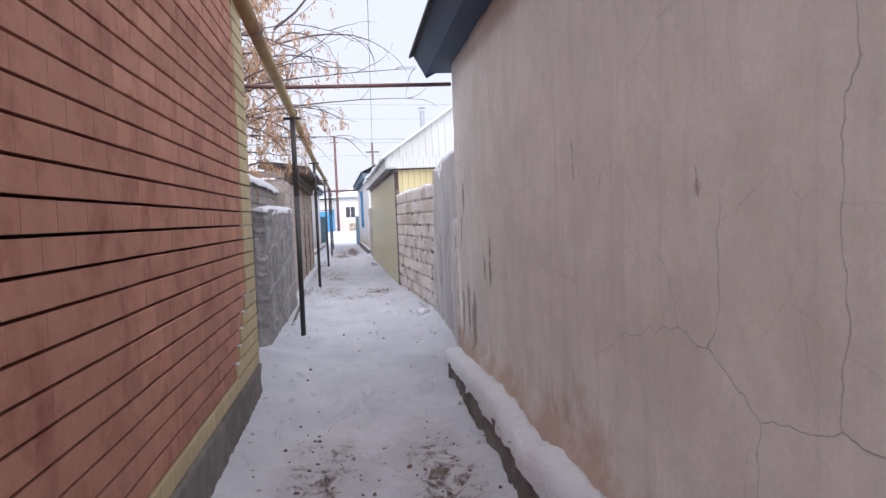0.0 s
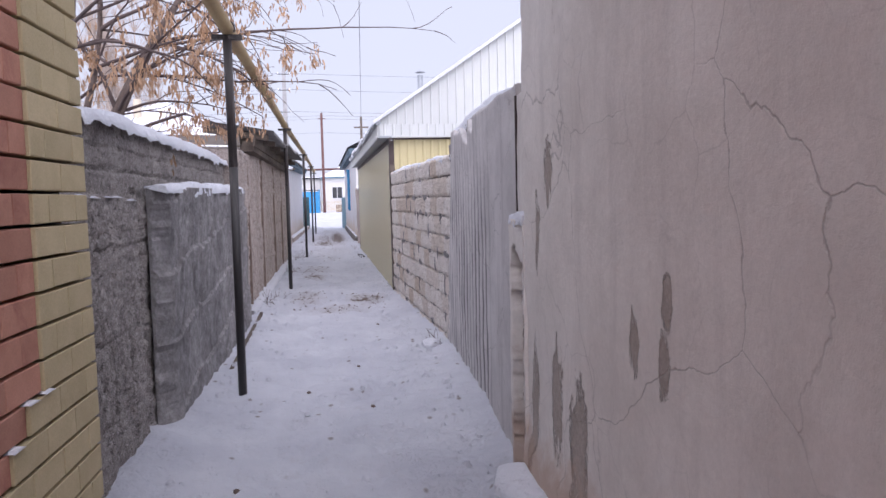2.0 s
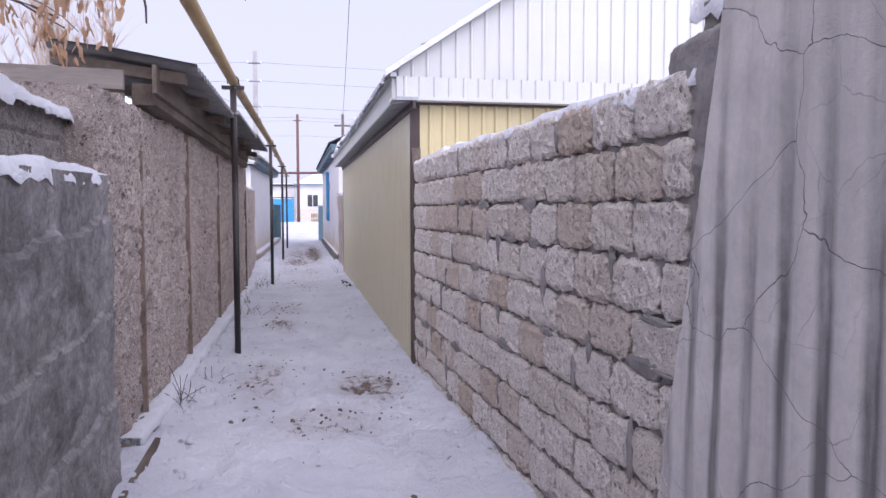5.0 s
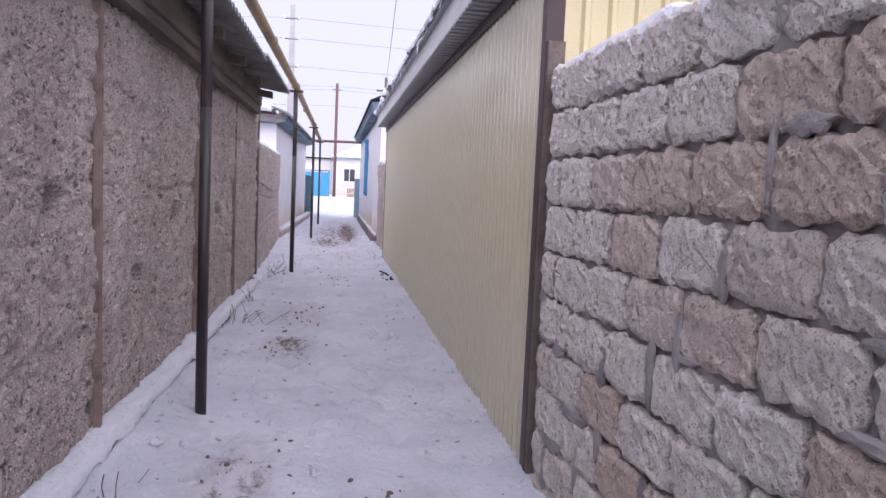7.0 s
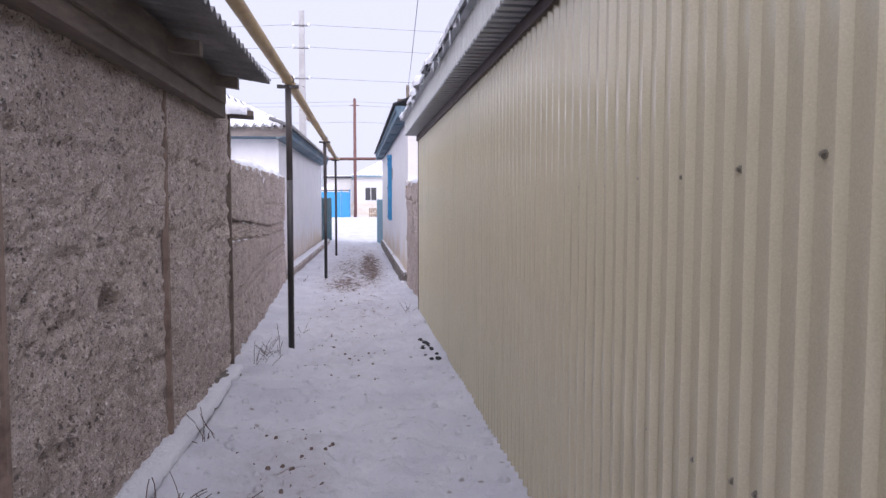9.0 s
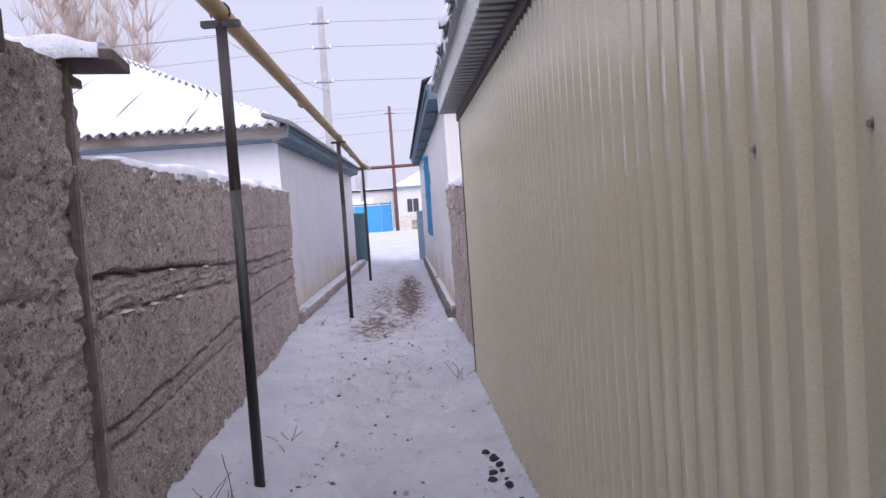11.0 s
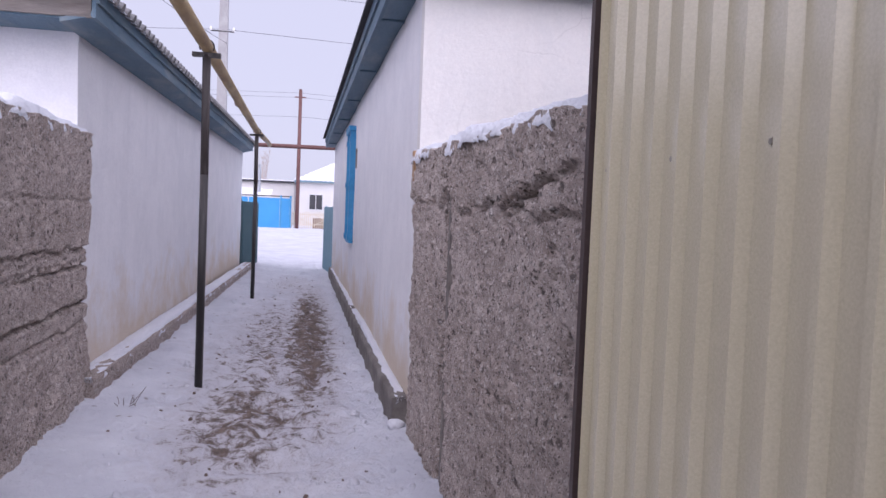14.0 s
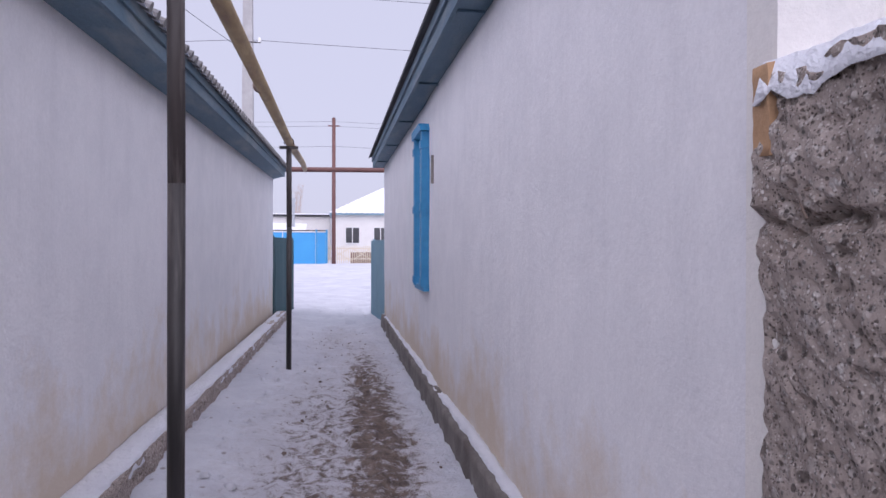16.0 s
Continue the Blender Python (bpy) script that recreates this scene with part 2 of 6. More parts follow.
def snow_material(name, dirt_path=False):
    m, n, l, b = shader(name, 0.75, 0.0, 0.3)
    v = coords(n, l, world_space=True)
    mid = noise_node(n, l, v, 1.6, 6, 0.6)
    lump = noise_node(n, l, v, 14, 6, 0.65)
    grain = noise_node(n, l, v, 120, 3, 0.7)
    col = mixed(n, l, ramp(n, l, mid, 0.35, 0.7), (0.70, 0.71, 0.76) if dirt_path else (0.82, 0.83, 0.88), (0.56, 0.57, 0.63) if dirt_path else (0.75, 0.76, 0.82))
    if dirt_path:
        sep = n.new("ShaderNodeSeparateXYZ")
        l.new(v, sep.inputs[0])
        x, y = sep.outputs["X"], sep.outputs["Y"]

        def patch(cx, cy, rx, ry):
            dx = math_node(n, l, "DIVIDE", math_node(n, l, "SUBTRACT", x, cx), rx)
            dy = math_node(n, l, "DIVIDE", math_node(n, l, "SUBTRACT", y, cy), ry)
            d = math_node(n, l, "ADD", math_node(n, l, "MULTIPLY", dx, dx), math_node(n, l, "MULTIPLY", dy, dy))
            return ramp(n, l, d, 0.0, 1.0, 1, 0)

        worn = None
        for p in DIRT:
            w = math_node(n, l, "MULTIPLY", patch(*p[:4]), p[4])
            worn = w if worn is None else math_node(n, l, "MAXIMUM", worn, w)
        clump = noise_node(n, l, v, 9, 8, 0.75, 0.3)
        amount = math_node(n, l, "ADD", math_node(n, l, "MULTIPLY", worn, 0.43), clump)
        soil = mixed(n, l, ramp(n, l, lump, 0.35, 0.65), (0.08, 0.055, 0.042), (0.22, 0.165, 0.13))
        # grey slush mottling, which also paints in shade among the trodden lumps
        grey = math_node(n, l, "MULTIPLY", ramp(n, l, math_node(n, l, "ADD", clump, math_node(n, l, "MULTIPLY", worn, 0.55)), 0.54, 0.9), 0.6)
        col = mixed(n, l, grey, col, (0.47, 0.44, 0.45))
        col = mixed(n, l, ramp(n, l, amount, 0.77, 0.89, 0, 0.95), col, soil)
        fleck = n.new("ShaderNodeTexVoronoi")
        fleck.inputs["Scale"].default_value = 13
        l.new(v, fleck.inputs["Vector"])
        fs = n.new("ShaderNodeSeparateColor")
        l.new(fleck.outputs["Color"], fs.inputs[0])
        bit = math_node(n, l, "MULTIPLY", ramp(n, l, fleck.outputs["Distance"], 0.12, 0.28, 1, 0), ramp(n, l, math_node(n, l, "ADD", fs.outputs[0], math_node(n, l, "MULTIPLY", mid, 0.4)), 1.08, 1.12))
        col = mixed(n, l, math_node(n, l, "MULTIPLY", bit, 0.7), col, (0.2, 0.16, 0.14))
    l.new(col, b.inputs["Base Color"])
    b.inputs["Subsurface Weight"].default_value = 0.0
    bumped(n, l, b, [(mid, 0.5, 6.0), (lump, 1.0, 4.0), (grain, 0.5, 0.5)], 0.01)
    return m


# trodden places: x, y, half width, half length, strength
DIRT = [(0.33, 30.5, 0.42, 6.5, 1.0), (-0.05, 26.8, 0.7, 2.0, 0.85), (-0.02, 29.5, 0.85, 5.5, 0.72), (0.1, 24.0, 0.8, 3.5, 0.5), (-0.2, 4.6, 0.35, 1.0, 0.7), (0.45, 4.3, 0.3, 1.6, 0.75), (0.3, 3.0, 0.6, 1.5, 0.6),
        (0.55, 13.6, 0.35, 0.6, 0.85), (0.2, 12.7, 0.5, 0.5, 0.6), (-0.25, 14.0, 0.3, 1.0, 0.65), (-0.2, 16.8, 0.25, 0.6, 0.75), (0.05, 21.5, 0.5, 2.0, 0.3), (0.0, 35.5, 0.5, 2.5, 0.5), (-0.2, 18.0, 0.4, 1.0, 0.5)]

M_SNOW = snow_material("snow")
M_GROUND = snow_material("trodden_snow", True)
M_RED = plain("red_brick", (0.47, 0.225, 0.155), (0.55, 0.28, 0.20), 9, 0.75, 0.25, 130, per_object=0.12, shift=True, c3=(0.33, 0.12, 0.09), blotch=4)
M_YELLOW = plain("yellow_brick", (0.52, 0.43, 0.25), (0.60, 0.50, 0.31), 9, 0.8, 0.25, 130, per_object=0.08, shift=True)
M_JOINT = plain("brick_joint", (0.035, 0.03, 0.03), (0.06, 0.05, 0.05), 12, 0.95, 0.3)
M_PLINTH = plain("plinth_concrete", (0.17, 0.15, 0.14), (0.27, 0.25, 0.23), 7, 0.95, 0.6, 70, c3=(0.12, 0.10, 0.09))
BARE = [(6.45, 1.45, 0.05, 0.13), (6.36, 0.55, 0.07, 0.22), (6.1, 0.45, 0.09, 0.24), (5.62, 0.92, 0.03, 0.09), (5.42, 1.07, 0.03, 0.08), (5.44, 0.9, 0.03, 0.1), (6.62, 1.2, 0.03, 0.16), (6.7, 0.4, 0.06, 0.3)]
M_BEIGE = plaster("beige_plaster", (0.86, 0.815, 0.77), (0.76, 0.715, 0.67), (0.60, 0.56, 0.53), 0.36, 1.5, 0.5, (0.52, 0.38, 0.29), 0.45, scabs=(0.42, 0.365, 0.32), marks=BARE)
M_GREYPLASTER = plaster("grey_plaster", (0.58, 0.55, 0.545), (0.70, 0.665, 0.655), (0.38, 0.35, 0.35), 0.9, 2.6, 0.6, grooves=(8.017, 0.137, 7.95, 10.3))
M_WHITE = plaster("whitewash", (0.83, 0.82, 0.84), (0.77, 0.765, 0.79), (0.66, 0.65, 0.67), 0.0, 1.0, 0.28, (0.62, 0.50, 0.36), 0.75)
M_WHITE_CLEAN = plaster("whitewash_upper", (0.82, 0.79, 0.76), (0.78, 0.76, 0.74), (0.7, 0.66, 0.62), 0.25, 0.7, 0.3)
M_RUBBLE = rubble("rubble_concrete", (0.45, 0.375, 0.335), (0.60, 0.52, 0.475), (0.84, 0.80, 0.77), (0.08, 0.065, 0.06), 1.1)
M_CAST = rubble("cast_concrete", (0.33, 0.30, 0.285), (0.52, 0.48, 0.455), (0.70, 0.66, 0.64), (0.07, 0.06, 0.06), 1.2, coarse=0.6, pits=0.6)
M_SLAB = rubble("smeared_concrete", (0.25, 0.24, 0.245), (0.47, 0.45, 0.45), (0.56, 0.54, 0.53), (0.08, 0.075, 0.075), 0.6, flecks=0.1, coarse=0.75, pits=0.15)
M_BLOCK = rubble("shell_limestone", (0.88, 0.81, 0.755), (0.95, 0.90, 0.86), (0.94, 0.90, 0.86), (0.40, 0.32, 0.26), 1.5, True, (0.66, 0.54, 0.44), 0.5, 0.3)
M_MORTAR = plain("mortar", (0.25, 0.235, 0.235), (0.38, 0.355, 0.355), 9, 0.95, 0.8, 60, c3=(0.17, 0.16, 0.16))
M_SIDING = plain("cream_steel", (0.61, 0.56, 0.405), (0.58, 0.535, 0.385), 1.5, 0.17, 0.004, 200, spec=0.8, even=True)
M_SIDING2 = plain("cream_steel_gable", (0.66, 0.57, 0.32), (0.63, 0.55, 0.31), 1.5, 0.4, 0.01, 200, spec=0.5, even=True)
M_WHITESTEEL = plain("white_steel", (0.66, 0.67, 0.66), (0.60, 0.61, 0.60), 1.5, 0.4, 0.01, 150, spec=0.5, even=True)
M_GREYSTEEL = plain("galvanised_steel", (0.36, 0.38, 0.41), (0.45, 0.47, 0.50), 5, 0.45, 0.15, 100, metal=0.4)
M_DARKSTEEL = plain("brown_steel", (0.065, 0.045, 0.045), (0.085, 0.06, 0.055), 6, 0.5, 0.1, 100)
M_POST = plain("black_painted_pipe", (0.022, 0.02, 0.021), (0.05, 0.045, 0.045), 14, 0.45, 0.3, 80, c3=(0.17, 0.15, 0.14), blotch=11, stretch=(1, 1, 0.1))
M_POSTRED = plain("primed_pipe", (0.035, 0.029, 0.029), (0.07, 0.058, 0.056), 14, 0.55, 0.3, 80, c3=(0.20, 0.175, 0.165), blotch=11, stretch=(1, 1, 0.1))
M_PIPE = plain("yellow_gas_pipe", (0.45, 0.32, 0.14), (0.34, 0.24, 0.12), 8, 0.55, 0.3, 90, c3=(0.22, 0.14, 0.08), blotch=5, stretch=(1, 0.3, 1))
M_BROWNPIPE = plain("brown_gas_pipe", (0.13, 0.06, 0.055), (0.18, 0.09, 0.08), 8, 0.6, 0.3, 90)
M_BLUEWOOD = plain("faded_blue_wood", (0.085, 0.15, 0.21), (0.14, 0.21, 0.27), 9, 0.7, 0.5, 70, c3=(0.22, 0.26, 0.28), blotch=4, stretch=(1, 0.25, 1))
M_NAVY = plain("dark_blue_wood", (0.045, 0.08, 0.15), (0.07, 0.115, 0.19), 9, 0.7, 0.5, 70, c3=(0.1, 0.13, 0.17), blotch=4, stretch=(1, 0.25, 1))
M_BLUEPAINT = plain("bright_blue_paint", (0.04, 0.25, 0.50), (0.06, 0.31, 0.56), 8, 0.5, 0.3, 80, c3=(0.03, 0.2, 0.4), blotch=5)
M_BLUEGATE = plain("blue_gate_steel", (0.05, 0.29, 0.60), (0.06, 0.33, 0.64), 1, 0.45, 0.05, 60)
M_TEALSTEEL = plain("teal_fence_steel", (0.05, 0.11, 0.13), (0.07, 0.14, 0.16), 4, 0.5, 0.1, 60)
M_PALESTEEL = plain("pale_blue_fence_steel", (0.20, 0.33, 0.41), (0.24, 0.38, 0.45), 4, 0.5, 0.1, 60)
M_OLDWOOD = plain("weathered_wood", (0.12, 0.095, 0.08), (0.22, 0.18, 0.15), 7, 0.9, 0.7, 60, c3=(0.07, 0.05, 0.045), blotch=3, stretch=(1, 0.2, 1))
M_GREYWOOD = plain("grey_wood", (0.22, 0.20, 0.19), (0.33, 0.29, 0.26), 7, 0.9, 0.7, 60, c3=(0.12, 0.10, 0.09), blotch=3, stretch=(0.2, 1, 1))
M_RUST = plain("rusty_iron", (0.22, 0.16, 0.13), (0.30, 0.23, 0.19), 9, 0.9, 0.5, 60, c3=(0.07, 0.045, 0.04), blotch=5)
M_SLATE = plain("asbestos_slate", (0.17, 0.17, 0.175), (0.27, 0.26, 0.26), 5, 0.9, 0.5, 60, c3=(0.11, 0.10, 0.10))
M_BLACKFELT = plain("roof_felt", (0.03, 0.03, 0.035), (0.06, 0.06, 0.065), 6, 0.8, 0.4, 60)
M_CABLE = plain("cable", (0.10, 0.10, 0.11), (0.14, 0.14, 0.15), 3, 0.7, 0.1)
M_POLE = plain("pole_concrete", (0.36, 0.35, 0.35), (0.45, 0.44, 0.44), 5, 0.9, 0.3, 60)
M_BARK = plain("bark", (0.13, 0.095, 0.08), (0.21, 0.16, 0.14), 22, 0.95, 0.9, 60, stretch=(1, 1, 0.3))
M_TWIG = plain("twig", (0.12, 0.085, 0.08), (0.17, 0.13, 0.12), 9, 0.9, 0.4)
M_KEYS = plain("dry_seed_keys", (0.46, 0.28, 0.17), (0.60, 0.41, 0.27), 8, 0.85, 0.3, per_object=0.1, c3=(0.33, 0.18, 0.09), blotch=6)
M_POPLAR = plain("poplar_twigs", (0.42, 0.34, 0.29), (0.52, 0.43, 0.37), 3, 0.95, 0.3)
M_PALING = plain("cream_paling", (0.60, 0.52, 0.40), (0.68, 0.60, 0.48), 6, 0.8, 0.2)
M_FARWALL = plain("far_house_render", (0.72, 0.70, 0.68), (0.66, 0.64, 0.62), 1.2, 0.9, 0.1)
M_DARKGLASS = plain("window_pane", (0.03, 0.032, 0.038), (0.05, 0.05, 0.055), 2, 0.12, 0.0, spec=0.6)
M_REDBROWN = plain("red_brown_board", (0.22, 0.14, 0.12), (0.28, 0.19, 0.16), 5, 0.85, 0.3)
M_TANBRICK = plain("tan_plaster_brick", (0.48, 0.30, 0.17), (0.42, 0.26, 0.15), 8, 0.9, 0.5)
M_SCREW = plain("screw_steel", (0.30, 0.28, 0.24), (0.36, 0.33, 0.28), 20, 0.35, 0.05, metal=0.7)
M_ICE = plain("ice", (0.70, 0.74, 0.80), (0.78, 0.80, 0.85), 20, 0.15, 0.1, spec=0.5)
M_GLASSWHITE = plain("white_window_frame", (0.75, 0.75, 0.74), (0.70, 0.70, 0.69), 3, 0.5, 0.05)


# ---- geometry helpers ----
class Geo:
    """Vertices and faces that become one mesh."""

    def __init__(self):
        self.v, self.f = [], []

    def add(self, verts, faces):
        k = len(self.v)
        self.v += [tuple(p) for p in verts]
        self.f += [tuple(i + k for i in f) for f in faces]
        return self

    def box(self, lo, hi, line=None):
        p = [(x, y, z) for x in (lo[0], hi[0]) for y in (lo[1], hi[1]) for z in (lo[2], hi[2])]
        if line:
            p = [line.at(*q) for q in p]
        return self.add(p, [(0, 1, 3, 2), (4, 6, 7, 5), (0, 4, 5, 1), (2, 3, 7, 6), (0, 2, 6, 4), (1, 5, 7, 3)])

    def hexa(self, p):
        """Eight corners: four below, the four above them in the same order."""
        return self.add(p, [(3, 2, 1, 0), (4, 5, 6, 7), (0, 1, 5, 4), (1, 2, 6, 5), (2, 3, 7, 6), (3, 0, 4, 7)])

    def tube(self, pts, radii, sides=8, caps=True):
        pts = [Vector(p) for p in pts]
        k, rings = len(self.v), []
        for i, p in enumerate(pts):
            d = (pts[min(i + 1, len(pts) - 1)] - pts[max(i - 1, 0)]).normalized()
            a = d.cross(Vector((0.31, 0.17, 1)) if abs(d.z) < 0.9 else Vector((1, 0.2, 0))).normalized()
            b = d.cross(a)
            r = radii[i] if hasattr(radii, "__len__") else radii
            rings.append([tuple(p + r * (math.cos(q) * a + math.sin(q) * b)) for q in (2 * math.pi * j / sides for j in range(sides))])
        for r in rings:
            self.v += r
        for i in range(len(rings) - 1):
            for j in range(sides):
                j2 = (j + 1) % sides
                self.f.append((k + i * sides + j, k + i * sides + j2, k + (i + 1) * sides + j2, k + (i + 1) * sides + j))
        if caps:
            self.f.append(tuple(k + j for j in reversed(range(sides))))
            self.f.append(tuple(k + (len(rings) - 1) * sides + j for j in range(sides)))
        return self

    def grid(self, rows):
        """rows: lists of points of one length, joined into quads."""
        k, w = len(self.v), len(rows[0])
        for r in rows:
            self.v += [tuple(p) for p in r]
        for i in range(len(rows) - 1):
            for j in range(w - 1):
                self.f.append((k + i * w + j, k + i * w + j + 1, k + (i + 1) * w + j + 1, k + (i + 1) * w + j))
        return self

    def mesh(self, name, material, smooth=False, origin=(0, 0, 0), tidy=True):
        me = bpy.data.meshes.new(name)
        o = Vector(origin)
        me.from_pydata([tuple(Vector(p) - o) for p in self.v], [], self.f)
        if tidy:
            bm = bmesh.new()
            bm.from_mesh(me)
            bmesh.ops.recalc_face_normals(bm, faces=bm.faces)
            bm.to_mesh(me)
            bm.free()
        if smooth:
            me.polygons.foreach_set("use_smooth", [True] * len(me.polygons))
        me.materials.append(material)
        return me

    def base(self):
        a = np.array(self.v)
        lo, hi = a.min(0), a.max(0)
        return Vector(((lo[0] + hi[0]) / 2, (lo[1] + hi[1]) / 2, lo[2]))


def part(name, geo, material, parent=None, label="", smooth=False, tidy=True):
    """Links a Geo, given in world places, as one mesh object, under a thing or a part."""
    o = geo.base()
    ob = new(name, geo.mesh(name, material, smooth, o, tidy))
    if parent:
        ob.parent = parent
        p = Vector((0, 0, 0))
        q = parent
        while q:
            p += q.location
            q = q.parent
        ob.location = o - p
    else:
        ob.location = o
    if label:
        tagged(ob, label)
    return ob


def thing(name, place, label, category, group="", kind=""):
    ob = new(name)
    ob.location = place
    ob.empty_display_size = 0.1
    return tagged(ob, label, category, group, kind)


class Line:
    """A straight wall face on plan: s metres along from its start, n metres out of it towards the lane, z up."""

    def __init__(self, x0, y0, x1, y1, lane):
        self.o, d = Vector((x0, y0)), Vector((x1 - x0, y1 - y0))
        self.len = d.length
        self.u = d.normalized()
        self.n = Vector((-self.u.y, self.u.x))
        if self.n.x * lane < 0:
            self.n = -self.n

    def at(self, s, n, z):
        p = self.o + self.u * s + self.n * n
        return (p.x, p.y, z)


def wob(x, y, z, scale, octaves=4):
    return noise.fractal(Vector((x, y, z)) * scale, 0.6, 2.0, octaves)


def rough_face(line, s0, s1, z0, top, thick, relief, step=0.04, end_relief=None):
    """A standing wall with an uneven face. top(s): its height; relief(s, z): metres out of the plane."""
    g = Geo()
    ns = max(2, int((s1 - s0) / step))
    nz = max(2, int((top((s0 + s1) / 2) - z0) / step))
    rows = []
    for i in range(ns + 1):
        s = s0 + (s1 - s0) * i / ns
        t = top(s)
        col = [line.at(s, -thick, z0)]
        col += [line.at(s, relief(s, z0 + (t - z0) * j / nz), z0 + (t - z0) * j / nz) for j in range(nz + 1)]
        col += [line.at(s, -thick * 0.35, t + 0.01), line.at(s, -thick, t)]
        rows.append(col)
    g.grid(rows)
    for r, flip in ((rows[0], False), (rows[-1], True)):
        k = len(g.v)
        g.v += r
        f = tuple(range(k, k + len(r)))
        g.f.append(f[::-1] if flip else f)
    return g


def snow_cap(line, s0, s1, n0, n1, top, high, lip=0.03, step=0.06, seed=0.0, gap=0.0, drape=0.0):
    """A ridge of settled snow along the top of a wall, with a ragged edge towards the lane."""
    g = Geo()
    ns = max(3, int((s1 - s0) / step))
    prof = [(0.0, 0.0), (0.0, 0.45), (0.12, 0.85), (0.4, 1.0), (0.75, 0.95), (0.93, 0.7), (1.0, 0.3), (0.99, 0.0)]
    rows = []
    for i in range(ns + 1):
        s = s0 + (s1 - s0) * i / ns
        t = top(s)
        h = high * (0.75 + 0.55 * wob(s, seed, 3.1, 1.7)) * min(1.0, 0.35 + 3 * min(i, ns - i) / ns)
        h = max(h, 0.012)
        e = n1 + lip * (0.6 + 1.2 * wob(s, seed, 9.7, 4.5)) - gap
        drop = max(0.0, 0.05 * wob(s, seed, 1.3, 6.0)) + drape * max(0.0, 0.2 + wob(s, seed, 4.4, 1.5) + 0.3 * wob(s, seed, 7.1, 11.0))
        r = []
        for a, b in prof:
            low = drop + 0.035 if a > 0.95 and b < 0.5 else 0.0
            r.append(line.at(s, n0 + (e - n0) * a, t - 0.004 + h * b - low + 0.006 * wob(s, a * 2, seed, 9.0)))
        rows.append(r)
    g.grid(rows)
    for r in (rows[0], rows[-1]):
        k = len(g.v)
        g.v += r
        g.f.append(tuple(range(k, k + len(r))))
    return g


def ribbed(line, s0, s1, z0, z1, pitch=0.1, depth=0.016, flat=0.55, thick=0.0, shape="trapeze", zt=None):
    """A profiled steel or slate sheet standing on a wall line."""
    pts, s = [], s0
    while s < s1 - 1e-6:
        if shape == "wave":
            for k in range(6):
                pts.append((min(s + pitch * k / 6, s1), depth * (0.5 + 0.5 * math.cos(2 * math.pi * k / 6))))
        else:
            a = pitch * flat
            r = (pitch - a) * 0.28
            for d, n in ((0, 0), (a, 0), (a + r, depth), (pitch - r, depth)):
                pts.append((min(s + d, s1), n))
        s += pitch
    pts.append((s1, 0.0))
    zt = zt or (lambda s: z1)
    g = Geo()
    rows = []
    for s, n in pts:
        rows.append([line.at(s, n, z0), line.at(s, n, (z0 + zt(s)) / 2), line.at(s, n, zt(s)), line.at(s, n - 0.0015, zt(s)), line.at(s, n - 0.0015, z0)])
    return g.grid(rows)


# ---- the ground: one sheet of snow from the lane to the horizon ----
def lane_height(x, y):
    base = -0.13 + 0.13 * min(max((y - 5.5) / 3.0, 0.0), 1.0)
    if y > 44:
        base += 0.30 * min((y - 44) / 14.0, 1.0)
        base += 0.10 * math.exp(-((y - 55.5) / 0.9) ** 2)
    if y < 44 and abs(x) < 1.6:
        mid = 0.12 + 0.1 * math.sin(y * 0.21)
        side = min(abs(x - mid) / 0.95, 1.2)
        base += 0.085 * max(0.0, side - 0.45) ** 1.3
        base += 0.022 * wob(x, y, 0, 1.6) + 0.032 * wob(x, y, 5, 5.0) * (1.25 - 0.5 * side)
        steps = wob(x, y, 11, 3.4, 2)
        if steps > 0.22:
            base -= 0.06 * min((steps - 0.22) * 5, 1.0) * max(0.0, 1.15 - side)
    elif y < 200:
        base += 0.03 * wob(x, y, 0, 0.5) + 0.015 * wob(x, y, 4, 2.2)
    return base


def make_ground():
    xs = [-900, -400, -150, -60, -30, -15, -8, -5, -3.5, -2.4] + [-1.8 + 0.05 * i for i in range(73)] + [2.4, 3.5, 5, 8, 15, 30, 60, 150, 400, 900]
    ys = [-60, -25, -12, -6, -4] + [-3 + 0.25 * i for i in range(20)] + [2.0 + 0.05 * i for i in range(721)] + [38 + 0.4 * i for i in range(1, 80)] + [72, 80, 95, 130, 200, 400, 900]
    g = Geo().grid([[(x, y, lane_height(x, y)) for x in xs] for y in ys])
    ob = new("ground", g.mesh("ground", M_GROUND, True, tidy=False))
    for p in ob.data.polygons[:1]:
        if p.normal.z < 0:
            ob.data.flip_normals()
    return tagged(ob, "trodden snow with dirt patches over the lane and road", "snow", kind="structure")


make_ground()

# wall lines on plan, each from its near end to its far end
L_BRICK = Line(-0.915, -3.0, -0.755, 6.45, 1)
L_CAST = Line(-0.97, 6.3, -0.98, 12.3, 1)
L_SLAB = Line(-0.855, 8.15, -0.80, 11.75, 1)
L_SHED = Line(-0.90, 11.9, -0.87, 20.38, 1)
L_LOW = Line(-0.93, 20.4, -1.17, 27.2, 1)
L_HOUSE = Line(-1.25, 27.2, -1.18, 38.5, 1)
R_HOUSE = Line(0.85, -3.0, 0.985, 6.83, -1)
R_PIER = Line(0.995, 6.83, 1.03, 7.25, -1)
R_CAST = Line(1.06, 7.26, 1.17, 10.05, -1)
R_BLOCK = Line(1.19, 10.05, 1.003, 14.17, -1)
R_SIDING = Line(1.01, 14.24, 0.915, 23.52, -1)
R_RUBBLE = Line(0.99, 23.535, 0.92, 26.36, -1)
